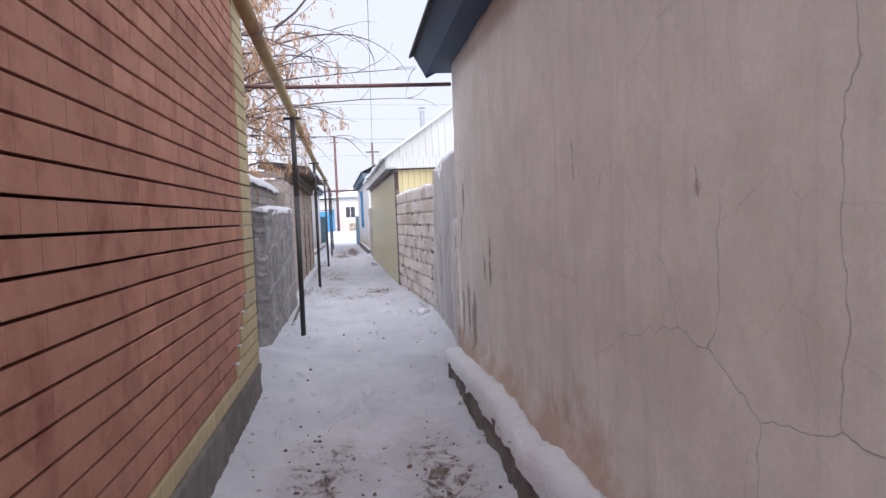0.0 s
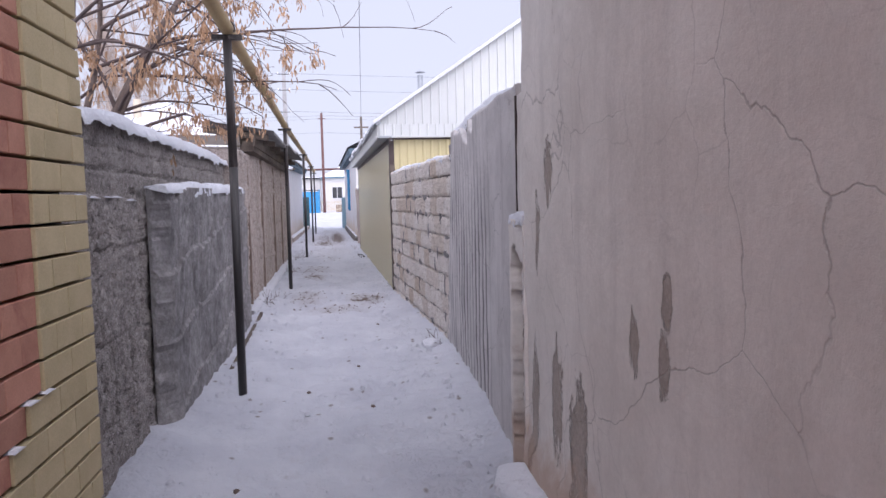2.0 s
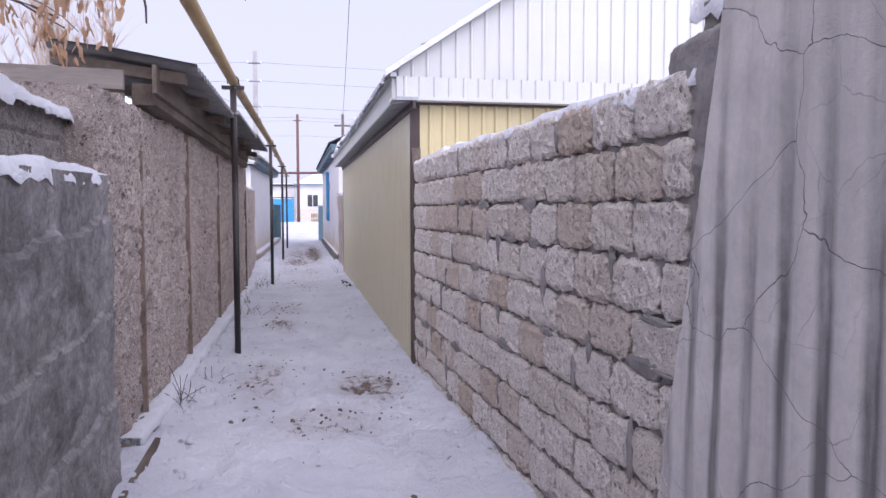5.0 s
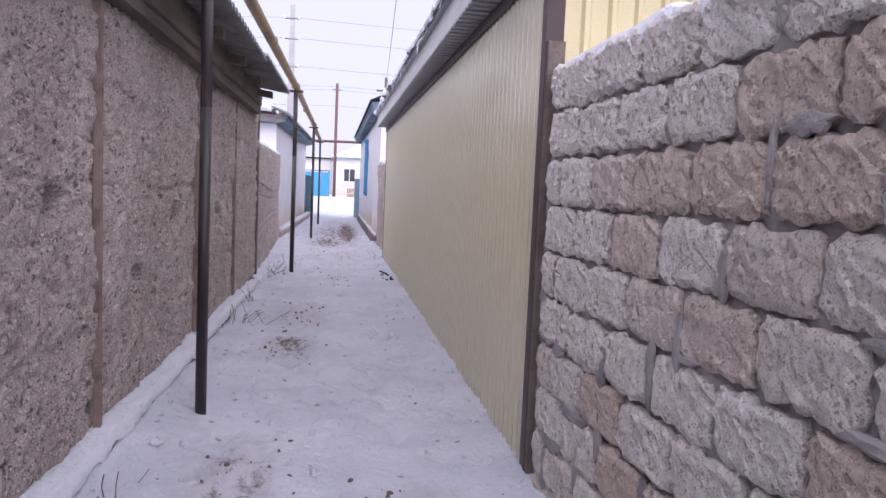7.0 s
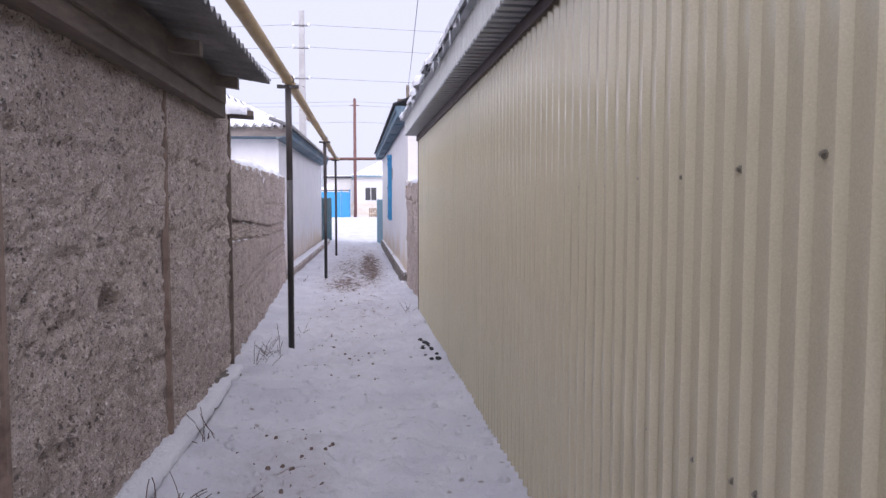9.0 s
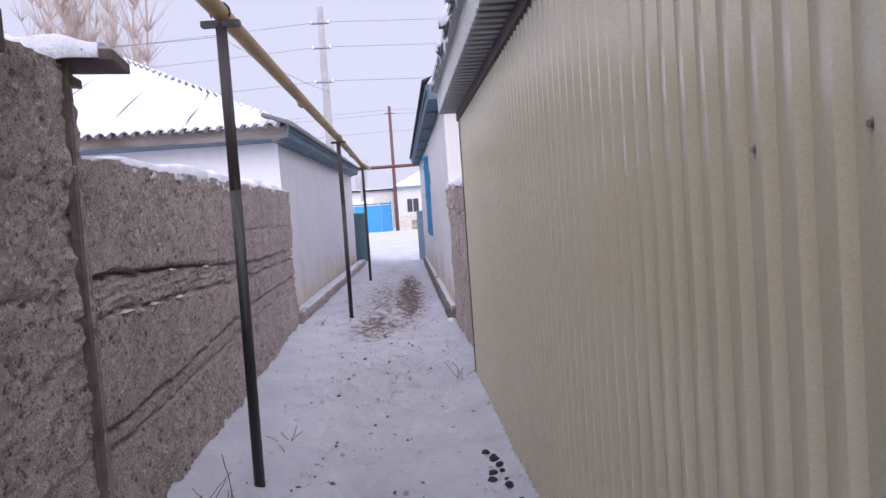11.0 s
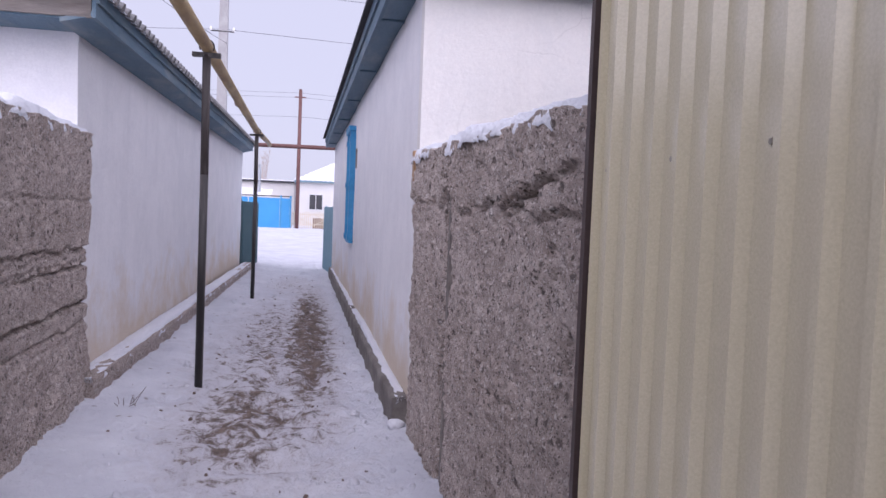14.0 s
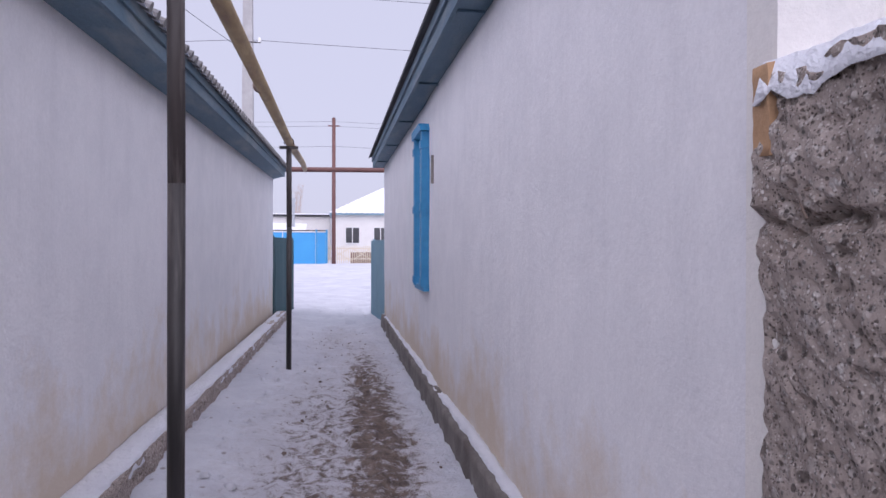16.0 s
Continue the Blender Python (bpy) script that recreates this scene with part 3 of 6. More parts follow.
R_WHITE = Line(0.94, 26.36, 0.81, 37.6, -1)


# ---- brick house ----
def snow_bit(line, s, n, z, long, seed):
    """A small low lump lying on a ledge: vertices and faces."""
    v, f = [], []
    for i in range(7):
        q = i / 6
        a = s + (q - 0.5) * long
        h = 0.014 * math.sin(math.pi * min(max(q, 0.06), 0.94)) * (0.8 + 0.5 * wob(a, seed, 0, 9))
        v += [line.at(a, n - 0.03, z), line.at(a, n - 0.022, z + h), line.at(a, n - 0.006, z + h * 0.9), line.at(a, n + 0.004, z + h * 0.3), line.at(a, n + 0.002, z)]
    for i in range(6):
        for j in range(4):
            f.append((i * 5 + j, i * 5 + j + 1, i * 5 + 6 + j, i * 5 + 5 + j))
    return v, f


def soft_box(lx, ly, lz, bev, jig, seed):
    """A block with chamfered, slightly uneven edges, centred on its back face."""
    rnd = random.Random(seed)
    g = Geo()
    ring = []
    for y, inset in ((0.0, 0.0), (ly - bev, 0.0), (ly, bev)):
        ring.append([(sx * (lx / 2 - inset) + rnd.uniform(-jig, jig), y + (rnd.uniform(-jig, jig) if y else 0), lz / 2 + sz * (lz / 2 - inset) + rnd.uniform(-jig, jig)) for sx, sz in ((-1, -1), (1, -1), (1, 1), (-1, 1))])
    for r in ring:
        g.v += r
    for a in (0, 4):
        for j in range(4):
            k = (j + 1) % 4
            g.f.append((a + j, a + k, a + 4 + k, a + 4 + j))
    g.f += [(3, 2, 1, 0), (8, 9, 10, 11)]
    return g


def set_pieces(name, meshes, line, spots, parent, seed):
    """Objects on shared meshes, set on a wall line at (s, z, index)."""
    rnd = random.Random(seed)
    turn = math.atan2(line.n.y, line.n.x) - math.pi / 2
    base, q = Vector((0, 0, 0)), parent
    while q:
        base += q.location
        q = q.parent
    for s, z, i in spots:
        ob = new(name, meshes[i])
        ob.parent = parent
        p = Vector(line.at(s, 0.0, z))
        ob.location = p - base
        ob.rotation_euler = (0, 0, turn + rnd.uniform(-0.004, 0.004))


def brick_house():
    c = L_BRICK
    house = thing("brick_house", c.at(c.len - 2, -2, -0.2), "house of red brick with cream brick corner quoins", "house", kind="structure")
    wall = part("wall", Geo().box((0, -4.5, -0.3), (c.len - 0.006, -0.085, 3.2), c), M_JOINT, house, "recessed dark mortar behind the bricks")
    part("plinth", rough_face(c, 0, c.len + 0.015, -0.35, lambda s: 0.18, 0.3, lambda s, z: 0.012 + 0.012 * wob(s, z, 0, 5), 0.05), M_PLINTH, house, "grey concrete plinth", True)
    pitch, length, high, deep = 0.102, 0.229, 0.0905, 0.075
    red = [soft_box(length - 0.003, deep, high, 0.003, 0.001, k).mesh("brick", M_RED) for k in range(5)]
    yel = [soft_box(length - 0.003, deep + 0.01, high, 0.003, 0.001, k + 20).mesh("brick", M_YELLOW) for k in range(3)]
    half_red = [soft_box(length / 2 - 0.003, deep, high, 0.003, 0.001, k).mesh("brick", M_RED) for k in range(2)]
    half_yel = [soft_box(length / 2 - 0.003, deep + 0.01, high, 0.003, 0.001, k + 9).mesh("brick", M_YELLOW) for k in range(2)]
    rnd = random.Random(4)
    back = Line(*c.at(0, -0.08, 0)[:2], *c.at(c.len, -0.08, 0)[:2], 1)
    rows = range(2, 32)
    spots = {"r": [], "y": [], "hr": [], "hy": []}
    bits = Geo()
    for r in rows:
        z = r * pitch - 0.018
        # the cream quoin is two bricks wide and steps out by half a brick in each course near the ground
        halves = 4 + max(0, 8 - r) if r > 2 else 99
        k = 0
        if r % 2:
            spots["hy"].append((c.len - length / 4, z))
            k = 1
        while k < int(c.len / length * 2) - 2:
            end = c.len - k * length / 2
            if k < halves < k + 2:
                spots["hy"].append((end - length / 4, z))
                spots["hr"].append((end - 0.75 * length, z))
            else:
                spots["y" if k < halves else "r"].append((end - length / 2, z))
            k += 2
        if 2 < r < 9:
            e = c.len - halves * length / 2
            bits.add(*snow_bit(c, e + 0.02, 0.012, z + high + 0.001 if r < 8 else z - 0.006, 0.07, r))
    for kind, meshes, seed in (("r", red, 1), ("y", yel, 2), ("hr", half_red, 3), ("hy", half_yel, 6)):
        mine = sorted(spots[kind], key=lambda q: -q[0])
        near = [q for q in mine if q[1] < 2.9][:290 if kind == "r" else 160]
        set_pieces("brick", meshes, back, [(s, z, rnd.randrange(len(meshes))) for s, z in near], wall, seed)
        kept = set(near)
        rest = [q for q in mine if q not in kept]
        if rest:
            g = Geo()
            wide = length if kind in "ry" else length / 2
            for s, z in rest:
                g.box((s - wide / 2 + 0.0015, 0.0, z), (s + wide / 2 - 0.0015, deep + (0.01 if "y" in kind else 0), z + high), back)
            tagged(part("brickwork", g, M_YELLOW if "y" in kind else M_RED, wall, tidy=False), kind="stuff")
    tagged(part("snow", bits, M_SNOW, smooth=True), "bits of snow caught on the stepped cream bricks", "snow", kind="stuff")
    # cream bricks on the end wall that turns the corner
    end = Line(*c.at(c.len, -0.0, 0)[:2], *c.at(c.len, -1.5, 0)[:2], 1)
    end.n = Vector((0, 1))
    g = Geo()
    for r in rows:
        for k in range(6):
            s = 0.01 + k * length + (length / 2 if r % 2 else 0)
            g.box((s, -0.07, r * pitch - 0.018), (s + length - 0.003, 0.0, r * pitch - 0.018 + high), end)
    tagged(part("brickwork", g, M_YELLOW, wall, "cream brick end wall", tidy=False), kind="stuff")
    # eaves of the roof
    part("eaves_board", Geo().box((0, -0.4, 3.2), (c.len + 0.15, 0.22, 3.28), c), M_GREYSTEEL, house, "grey steel eaves")
    g = ribbed(Line(*c.at(0, 0.22, 0)[:2], *c.at(c.len + 0.15, 0.22, 0)[:2], 1), 0, c.len + 0.15, 3.27, 3.42, 0.1, 0.015)
    part("fascia", g, M_GREYSTEEL, house, "ribbed grey steel fascia")
    rg = Geo().hexa([c.at(-1, 0.26, 3.4), c.at(c.len + 0.2, 0.26, 3.4), c.at(c.len + 0.2, -4.5, 5.2), c.at(-1, -4.5, 5.2), c.at(-1, 0.26, 3.46), c.at(c.len + 0.2, 0.26, 3.46), c.at(c.len + 0.2, -4.5, 5.3), c.at(-1, -4.5, 5.3)])
    part("roof", rg, M_GREYSTEEL, house, "steel roof")


brick_house()


# ---- beige plastered house ----
def beige_house():
    c = R_HOUSE
    house = thing("plastered_house", c.at(c.len / 2, -2, -0.2), "house with cracked beige clay plaster and a blue eave", "house", kind="structure")
    g = rough_face(c, 0, c.len, -0.35, lambda s: 2.66, 5.0, lambda s, z: 0.014 * wob(s, z, 2, 0.9) + 0.004 * wob(s, z, 7, 6) + (0.025 if z < 0.25 else 0), 0.08)
    part("wall", g, M_BEIGE, house, smooth=True)
    # concrete kerb along the foot of the wall
    part("kerb", rough_face(Line(*c.at(0, 0.17, 0)[:2], *c.at(c.len - 0.02, 0.15, 0)[:2], -1), 0, c.len - 0.02, -0.3, lambda s: 0.10, 0.2, lambda s, z: 0.02 * wob(s, z, 5, 4), 0.05), M_PLINTH, house, "concrete kerb at the wall foot", True)
    # blue boarded eave
    part("soffit", Geo().box((-0.5, -0.3, 2.64), (c.len + 0.40, 0.16, 2.675), c), M_NAVY, house, "blue soffit boards")
    part("fascia", Geo().hexa([c.at(-0.5, 0.16, 2.62), c.at(c.len + 0.42, 0.16, 2.62), c.at(c.len + 0.42, 0.19, 2.62), c.at(-0.5, 0.19, 2.62), c.at(-0.5, 0.26, 2.80), c.at(c.len + 0.42, 0.26, 2.80), c.at(c.len + 0.42, 0.29, 2.80), c.at(-0.5, 0.29, 2.80)]), M_NAVY, house, "blue fascia board")
    part("gable_board", Geo().hexa([c.at(c.len + 0.40, 0.18, 2.60), c.at(c.len + 0.43, 0.18, 2.60), c.at(c.len + 0.43, -3, 4.2), c.at(c.len + 0.40, -3, 4.2), c.at(c.len + 0.40, 0.28, 2.80), c.at(c.len + 0.43, 0.28, 2.80), c.at(c.len + 0.43, -3, 4.42), c.at(c.len + 0.40, -3, 4.42)]), M_NAVY, house, "blue verge board")
    part("roof", Geo().hexa([c.at(-1, 0.33, 2.79), c.at(c.len + 0.46, 0.33, 2.79), c.at(c.len + 0.46, -3, 4.42), c.at(-1, -3, 4.42), c.at(-1, 0.33, 2.82), c.at(c.len + 0.46, 0.33, 2.82), c.at(c.len + 0.46, -3, 4.46), c.at(-1, -3, 4.46)]), M_BLACKFELT, house, "dark felt roof")
    k = Line(*c.at(0, 0.17, 0)[:2], *c.at(c.len - 0.02, 0.15, 0)[:2], -1)
    tagged(part("snow", snow_cap(k, 0, k.len, -0.17, 0.0, lambda s: 0.10, 0.13, 0.025, 0.05, 2.0), M_SNOW, smooth=True), "ridge of snow lying on the kerb at the wall foot", "snow", kind="stuff")


beige_house()


# ---- small pier with a snowy ledge, then the grey wall with the corrugated print ----
def pier():
    c = R_PIER
    p = thing("wall_pier", c.at(c.len / 2, -0.1, 0), "plastered wall pier with a crumbled foot", "pier", kind="structure")
    part("lower_wall", rough_face(c, 0, c.len - 0.03, -0.2, lambda s: 1.2, 0.3, lambda s, z: -0.035 + 0.012 * wob(s, z, 1, 6) + 0.01 * wob(s, z, 3, 15), 0.02), M_RUBBLE, p, "bare crumbled rubble")

    def fallen(s, z):
        """Plaster stands proud, but for the ragged patch that has dropped off."""
        edge = 0.03 * wob(s, z, 5, 7)
        gone = 0.03 + edge < s < 0.33 + edge and z < 1.10 - 0.35 * max(0.0, 0.2 - s) + edge
        return -0.12 if gone else 0.022 + 0.004 * wob(s, z, 3, 9)

    part("plaster_face", rough_face(c, 0, c.len - 0.03, -0.2, lambda s: 1.245, 0.35, fallen, 0.014), M_BEIGE, p, "plaster broken away at the foot", True)
    part("upper_wall", rough_face(c, 0, c.len - 0.03, 1.24, lambda s: 1.86, 0.35, lambda s, z: -0.03 + 0.008 * wob(s, z, 4, 3), 0.05), M_BEIGE, p, "beige plaster", True)
    part("iron_bar", Geo().box((c.len - 0.022, -0.05, 1.28), (c.len - 0.004, -0.022, 1.86), c), M_DARKSTEEL, p, "rusty upright iron strip")
    tagged(part("snow", snow_cap(c, 0.0, c.len - 0.04, -0.065, 0.02, lambda s: 1.262, 0.04, 0.01, 0.02, 4.0), M_SNOW, smooth=True), "snow lying on the ledge of the wall pier", "snow", kind="stuff")


pier()


def grey_wall():
    c = R_CAST

    def relief(s, z):
        corr = min(max((s - 0.72) / 0.3, 0.0), 1.0)
        fade = min(max((1.9 - z + 0.25 * (s - 1.2)) / 0.7, 0.0), 1.0)
        v = 0.006 * wob(s, z, 2, 1.1) + 0.003 * wob(s, z, 7, 5)
        return v + corr * fade * (0.009 * abs(math.cos(math.pi * (s - 0.7575) / 0.137)) - 0.006)

    def top(s):
        t = 1.92 + 0.012 * wob(s, 0, 3, 3)
        jag = 0.05 * wob(s, 1, 2, 8)
        if 1.38 < s < 1.6:
            t = 1.83 + jag
        elif 1.64 < s < 2.62:
            t = 1.72 + 0.15 * min(max((s - 1.64) / 0.35, 0.0), 1.0) + jag
        return t

    def lean(geo):
        """The far edge reaches further at the foot than at the top."""
        moved = []
        for x, y, z in geo.v:
            f = min(max((y - 9.5) / 0.5, 0.0), 1.0)
            moved.append((x, y + f * (0.24 - 0.22 * max(z, 0.0)), z))
        geo.v = moved
        return geo

    w = thing("grey_wall", c.at(c.len / 2, -0.1, 0), "grey plastered wall with the print of corrugated sheet", "wall", kind="structure")
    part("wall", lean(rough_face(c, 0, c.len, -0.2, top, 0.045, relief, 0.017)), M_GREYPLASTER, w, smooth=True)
    # the core's dark material paints in the shade under the snow
    part("wall_core", rough_face(c, 0.0, c.len + 0.02, -0.2, lambda s: 1.93, 0.22, lambda s, z: -0.055 + 0.02 * wob(s, z, 3, 7), 0.03), M_PLINTH, w, "broken core of the wall, coloured dark for the shade under the snow", True)
    part("core_stub", Geo().box((1.605, -0.05, 1.6), (1.635, -0.02, 1.93), c), M_GREYWOOD, w, "grey stub of lath in the broken top")
    part("end_mortar", rough_face(c, c.len - 0.22, c.len + 0.2, 0.05, lambda s: 1.84 - 0.1 * max(0, s - c.len), 0.2, lambda s, z: -0.03 + 0.02 * wob(s, z, 9, 5) + 0.012 * wob(s, z, 2, 14) - 0.05 * max(0, s - c.len) - (0.08 if s > c.len + 0.05 + 0.1 * wob(z, 2, 0, 3) and z < 1.2 else 0), 0.02), M_MORTAR, w, "rough smear of mortar", True)
    tagged(part("snow", snow_cap(c, 0.05, c.len + 0.1, -0.24, 0.0, lambda s: 1.935, 0.11, 0.0, 0.04, 6.0, 0.05), M_SNOW, smooth=True), "thick snow lying on the grey wall", "snow", kind="stuff")


grey_wall()


def block_wall():
    c = R_BLOCK
    w = thing("block_wall", c.at(c.len / 2, -0.1, 0), "wall of pale shell limestone blocks in grey mortar", "wall", kind="structure")
    core = part("mortar", rough_face(c, 0, c.len, -0.2, lambda s: 1.735, 0.19, lambda s, z: -0.014 + 0.012 * wob(s, z, 3, 4) + 0.008 * wob(s, z, 8, 16), 0.022), M_MORTAR, w, "recessed grey mortar", True)
    meshes, sizes = [], (0.312, 0.312, 0.306, 0.30, 0.22, 0.145)
    for k, lx in enumerate(sizes):
        for v in range(4):
            g = Geo()
            lz = 0.172
            rnd = random.Random(100 + k * 7 + v)
            nx, nz = max(6, int(lx / 0.022)), 8
            rows = []
            for i in range(nz + 1):
                row = []
                for j in range(nx + 1):
                    a, b = j / nx, i / nz
                    # ragged outline with worn corners
                    inx = min(a, 1 - a) * lx
                    inz = min(b, 1 - b) * lz
                    worn = max(0.0, 1 - inx / 0.03) * max(0.0, 1 - inz / 0.03)
                    seed = k * 5 + v * 1.7
                    x = (a - 0.5) * lx + (0.007 * noise.noise(Vector((b * 4, seed, a * 9))) + 0.006 * rnd.uniform(-1, 1)) * (1.3 if inx == 0 else 1.0)
                    z = b * lz + (0.010 * noise.noise(Vector((a * 7, seed, b * 9))) + 0.006 * rnd.uniform(-1, 1)) * (1.3 if inz == 0 else 1.0)
                    x, z = x * (1 - 0.03 * worn), lz / 2 + (z - lz / 2) * (1 - 0.10 * worn)
                    edge = (inx == 0) + (inz == 0)
                    y = 0.048 + 0.006 * noise.noise(Vector((x * 9, z * 9, seed))) + 0.005 * rnd.uniform(-1, 1) - (0.010 * rnd.uniform(0.5, 1.4) if edge else 0.0) - 0.012 * worn
                    row.append((x, y, z))
                rows.append(row)
            g.grid(rows)
            rim = [i for i in range(nx + 1)] + [(i + 1) * (nx + 1) - 1 for i in range(1, nz + 1)] + [nz * (nx + 1) + j for j in range(nx - 1, -1, -1)] + [i * (nx + 1) for i in range(nz - 1, 0, -1)]
            q = len(g.v)
            g.v += [(g.v[i][0], -0.02, g.v[i][2]) for i in rim]
            g.f += [(rim[i], rim[(i + 1) % len(rim)], q + (i + 1) % len(rim), q + i) for i in range(len(rim))]
            meshes.append(g.mesh("block", M_BLOCK, False))
    rnd = random.Random(12)
    spots, joints = [], []
    for r in range(10):
        z = -0.113 + r * 0.1865
        s = 0.02 if r % 2 else 0.165
        if s > 0.1:
            spots.append((0.085, z, 20 + rnd.randrange(4)))
        while s < c.len - 0.1:
            gap = rnd.uniform(0.010, 0.026)
            room = c.len - s
            k = 5 if room < 0.22 else 4 if room < 0.30 else rnd.choice((0, 1, 2, 3))
            joints.append((s - 0.008, z))
            spots.append((s + (0.3265 if k < 4 else sizes[k] + gap) / 2, z + rnd.uniform(-0.005, 0.005), k * 4 + rnd.randrange(4)))
            s += 0.3265 if k < 4 else sizes[k] + gap
    # mortar squeezed out and smeared over the edges of the blocks
    smear = Geo()
    for s, z in joints:
        for _ in range(rnd.choice((0, 0, 1, 1))):
            flat = rnd.random() < 0.6
            cs, cz = (s + rnd.uniform(0.0, 0.3), z - 0.006 + rnd.uniform(-0.012, 0.02)) if flat else (s, z + rnd.uniform(0.0, 0.17))
            ra, rb = (rnd.uniform(0.05, 0.13), rnd.uniform(0.014, 0.036)) if flat else (rnd.uniform(0.012, 0.026), rnd.uniform(0.05, 0.1))
            if cs > c.len - 0.06 or cs < 0.06 or cz < 0.0 or cz > 1.66:
                continue
            ring_n = 18
            seed = rnd.uniform(0, 90)
            rings = []
            for f, up in ((1.0, 0.004), (0.93, 0.013), (0.5, 0.0165)):
                rings.append([c.at(cs + ra * f * math.cos(q) * (1 + 0.7 * noise.noise(Vector((math.cos(q) * 2.6, math.sin(q) * 2.6, seed)))), up + 0.004 * noise.noise(Vector((q, f * 3, seed))), cz + rb * f * math.sin(q) * (1 + 0.6 * noise.noise(Vector((math.cos(q) * 2.2, math.sin(q) * 2.2, seed + 5))))) for q in (math.tau * i / ring_n for i in range(ring_n + 1))])
            smear.grid(rings)
            k0 = len(smear.v)
            smear.v += rings[-1][:-1]
            smear.f.append(tuple(range(k0, k0 + ring_n)))
    tagged(part("mortar_smear", smear, M_MORTAR, core, "grey mortar smeared over the joints"), kind="stuff")
    back = Line(*c.at(0, -0.035, 0)[:2], *c.at(c.len, -0.035, 0)[:2], -1)
    set_pieces("block", meshes, back, spots, core, 3)
    tagged(part("snow", snow_cap(c, 0.0, c.len, -0.2, 0.0, lambda s: 1.738, 0.05, 0.01, 0.05, 8.0), M_SNOW, smooth=True), "thin snow lying along the block wall", "snow", kind="stuff")


block_wall()


# ---- cream steel-clad building ----
SCREW = Geo().tube([(0, 0, 0), (0, 0.004, 0), (0, 0.0042, 0), (0, 0.010, 0)], [0.0085, 0.0085, 0.0055, 0.005], 8).mesh("screw", M_SCREW)


def siding_house():
    c = R_SIDING
    h = thing("steel_clad_building", c.at(c.len / 2, -2, 0), "building clad in cream ribbed steel with a white gable", "house", kind="structure")
    part("wall_core", Geo().box((0.02, -5.5, -0.2), (c.len - 0.02, -0.03, 2.22), c), M_DARKSTEEL, h, "dark wall behind the cladding")
    s = 0.04
    n = 0
    while s < c.len - 0.05:
        e = min(s + 1.086, c.len - 0.03)
        g = ribbed(c, s, e, 0.03, 2.19, 0.0905, 0.02, 0.6)
        part("cladding_sheet", g, M_SIDING, h)
        s, n = e + 0.0015, n + 1
    rnd = random.Random(9)
    spots = []
    for z in (0.32, 0.78, 1.46, 1.98):
        s = 0.04 + 0.025
        k = 0
        while s < c.len - 0.05:
            if (k + int(z * 7)) % 3 == 0 or rnd.random() < 0.12:
                spots.append((s + rnd.uniform(-0.006, 0.006), z + 0.02 * math.sin(s * 1.7) + rnd.uniform(-0.01, 0.01), 0))
            s += 0.0905
            k += 1
    set_pieces("screw", [SCREW], c, spots, h, 5)
    # corner strips
    for s0, s1 in ((-0.03, 0.035), (c.len - 0.012, c.len + 0.008)):
        part("corner_strip", Geo().box((s0, -0.06, 0.0), (s1, 0.026, 2.2), c), M_DARKSTEEL, h, "dark brown corner strip")
    part("wooden_upright", Geo().box((-0.06, -0.05, -0.1), (-0.03, 0.022, 1.86), c), M_OLDWOOD, h, "weathered wooden upright")
    # the end wall towards the block wall: cream below, white gable above
    x0, y0 = c.at(0, 0, 0)[:2]
    end = Line(x0, y0 - 0.03, x0 + 6.5, y0 - 0.03, 1)
    end.n = Vector((0, -1))
    part("end_cladding", ribbed(end, 0.05, 6.4, 0.0, 2.24, 0.115, 0.016, 0.6), M_SIDING2, h, "yellow ribbed steel")
    part("end_trim", Geo().box((0.0, -0.02, 2.22), (6.5, 0.03, 2.27), end), M_DARKSTEEL, h, "dark trim under the gable")
    top = Line(x0 - 0.2, y0 - 0.16, x0 + 7.0, y0 - 0.16, 1)
    top.n = Vector((0, -1))
    part("gable_skirt", ribbed(top, 0.0, 5.6, 2.26, 2.43, 0.125, 0.012, 0.75), M_WHITESTEEL, h, "white ribbed steel skirt")
    part("gable_ledge", Geo().box((0.0, -0.2, 2.24), (5.6, 0.014, 2.27), top), M_WHITESTEEL, h)
    peak = lambda s: 2.46 + 1.72 * (1 - abs(s - 2.55) / 2.55)
    inner = Line(x0 - 0.2, y0 - 0.13, x0 + 7.0, y0 - 0.13, 1)
    inner.n = Vector((0, -1))
    part("gable", ribbed(inner, 0.06, 5.04, 2.42, 4.2, 0.125, 0.014, 0.8, zt=peak), M_WHITESTEEL, h, "white ribbed steel gable")
    # roof slopes
    for a, b, zz in ((-0.04, 2.55, 1), (5.14, 2.55, 2)):
        y1 = c.at(c.len + 0.12, 0, 0)[1]
        xa, xb, ya = x0 - 0.2 + a, x0 - 0.2 + b, y0 - 0.2
        sk = c.at(c.len, 0, 0)[0] - x0
        part("roof", Geo().hexa([(xa, ya, 2.43), (xb, ya, 4.18), (xb, y1, 4.18), (xa + sk, y1, 2.43), (xa, ya, 2.47), (xb, ya, 4.22), (xb, y1, 4.22), (xa + sk, y1, 2.47)]), M_GREYSTEEL, h, "grey-blue steel roof")
    verge = Geo()
    for a, b in ((-0.06, 2.55), (5.16, 2.55)):
        xa, xb, ya = x0 - 0.2 + a, x0 - 0.2 + b, y0 - 0.23
        verge.hexa([(xa, ya, 2.42), (xb, ya, 4.17), (xb, ya + 0.04, 4.17), (xa, ya + 0.04, 2.42), (xa, ya, 2.47), (xb, ya, 4.225), (xb, ya + 0.04, 4.225), (xa, ya + 0.04, 2.47)])
    part("verge", verge, M_SNOW, h, "snow-dusted verge trim")
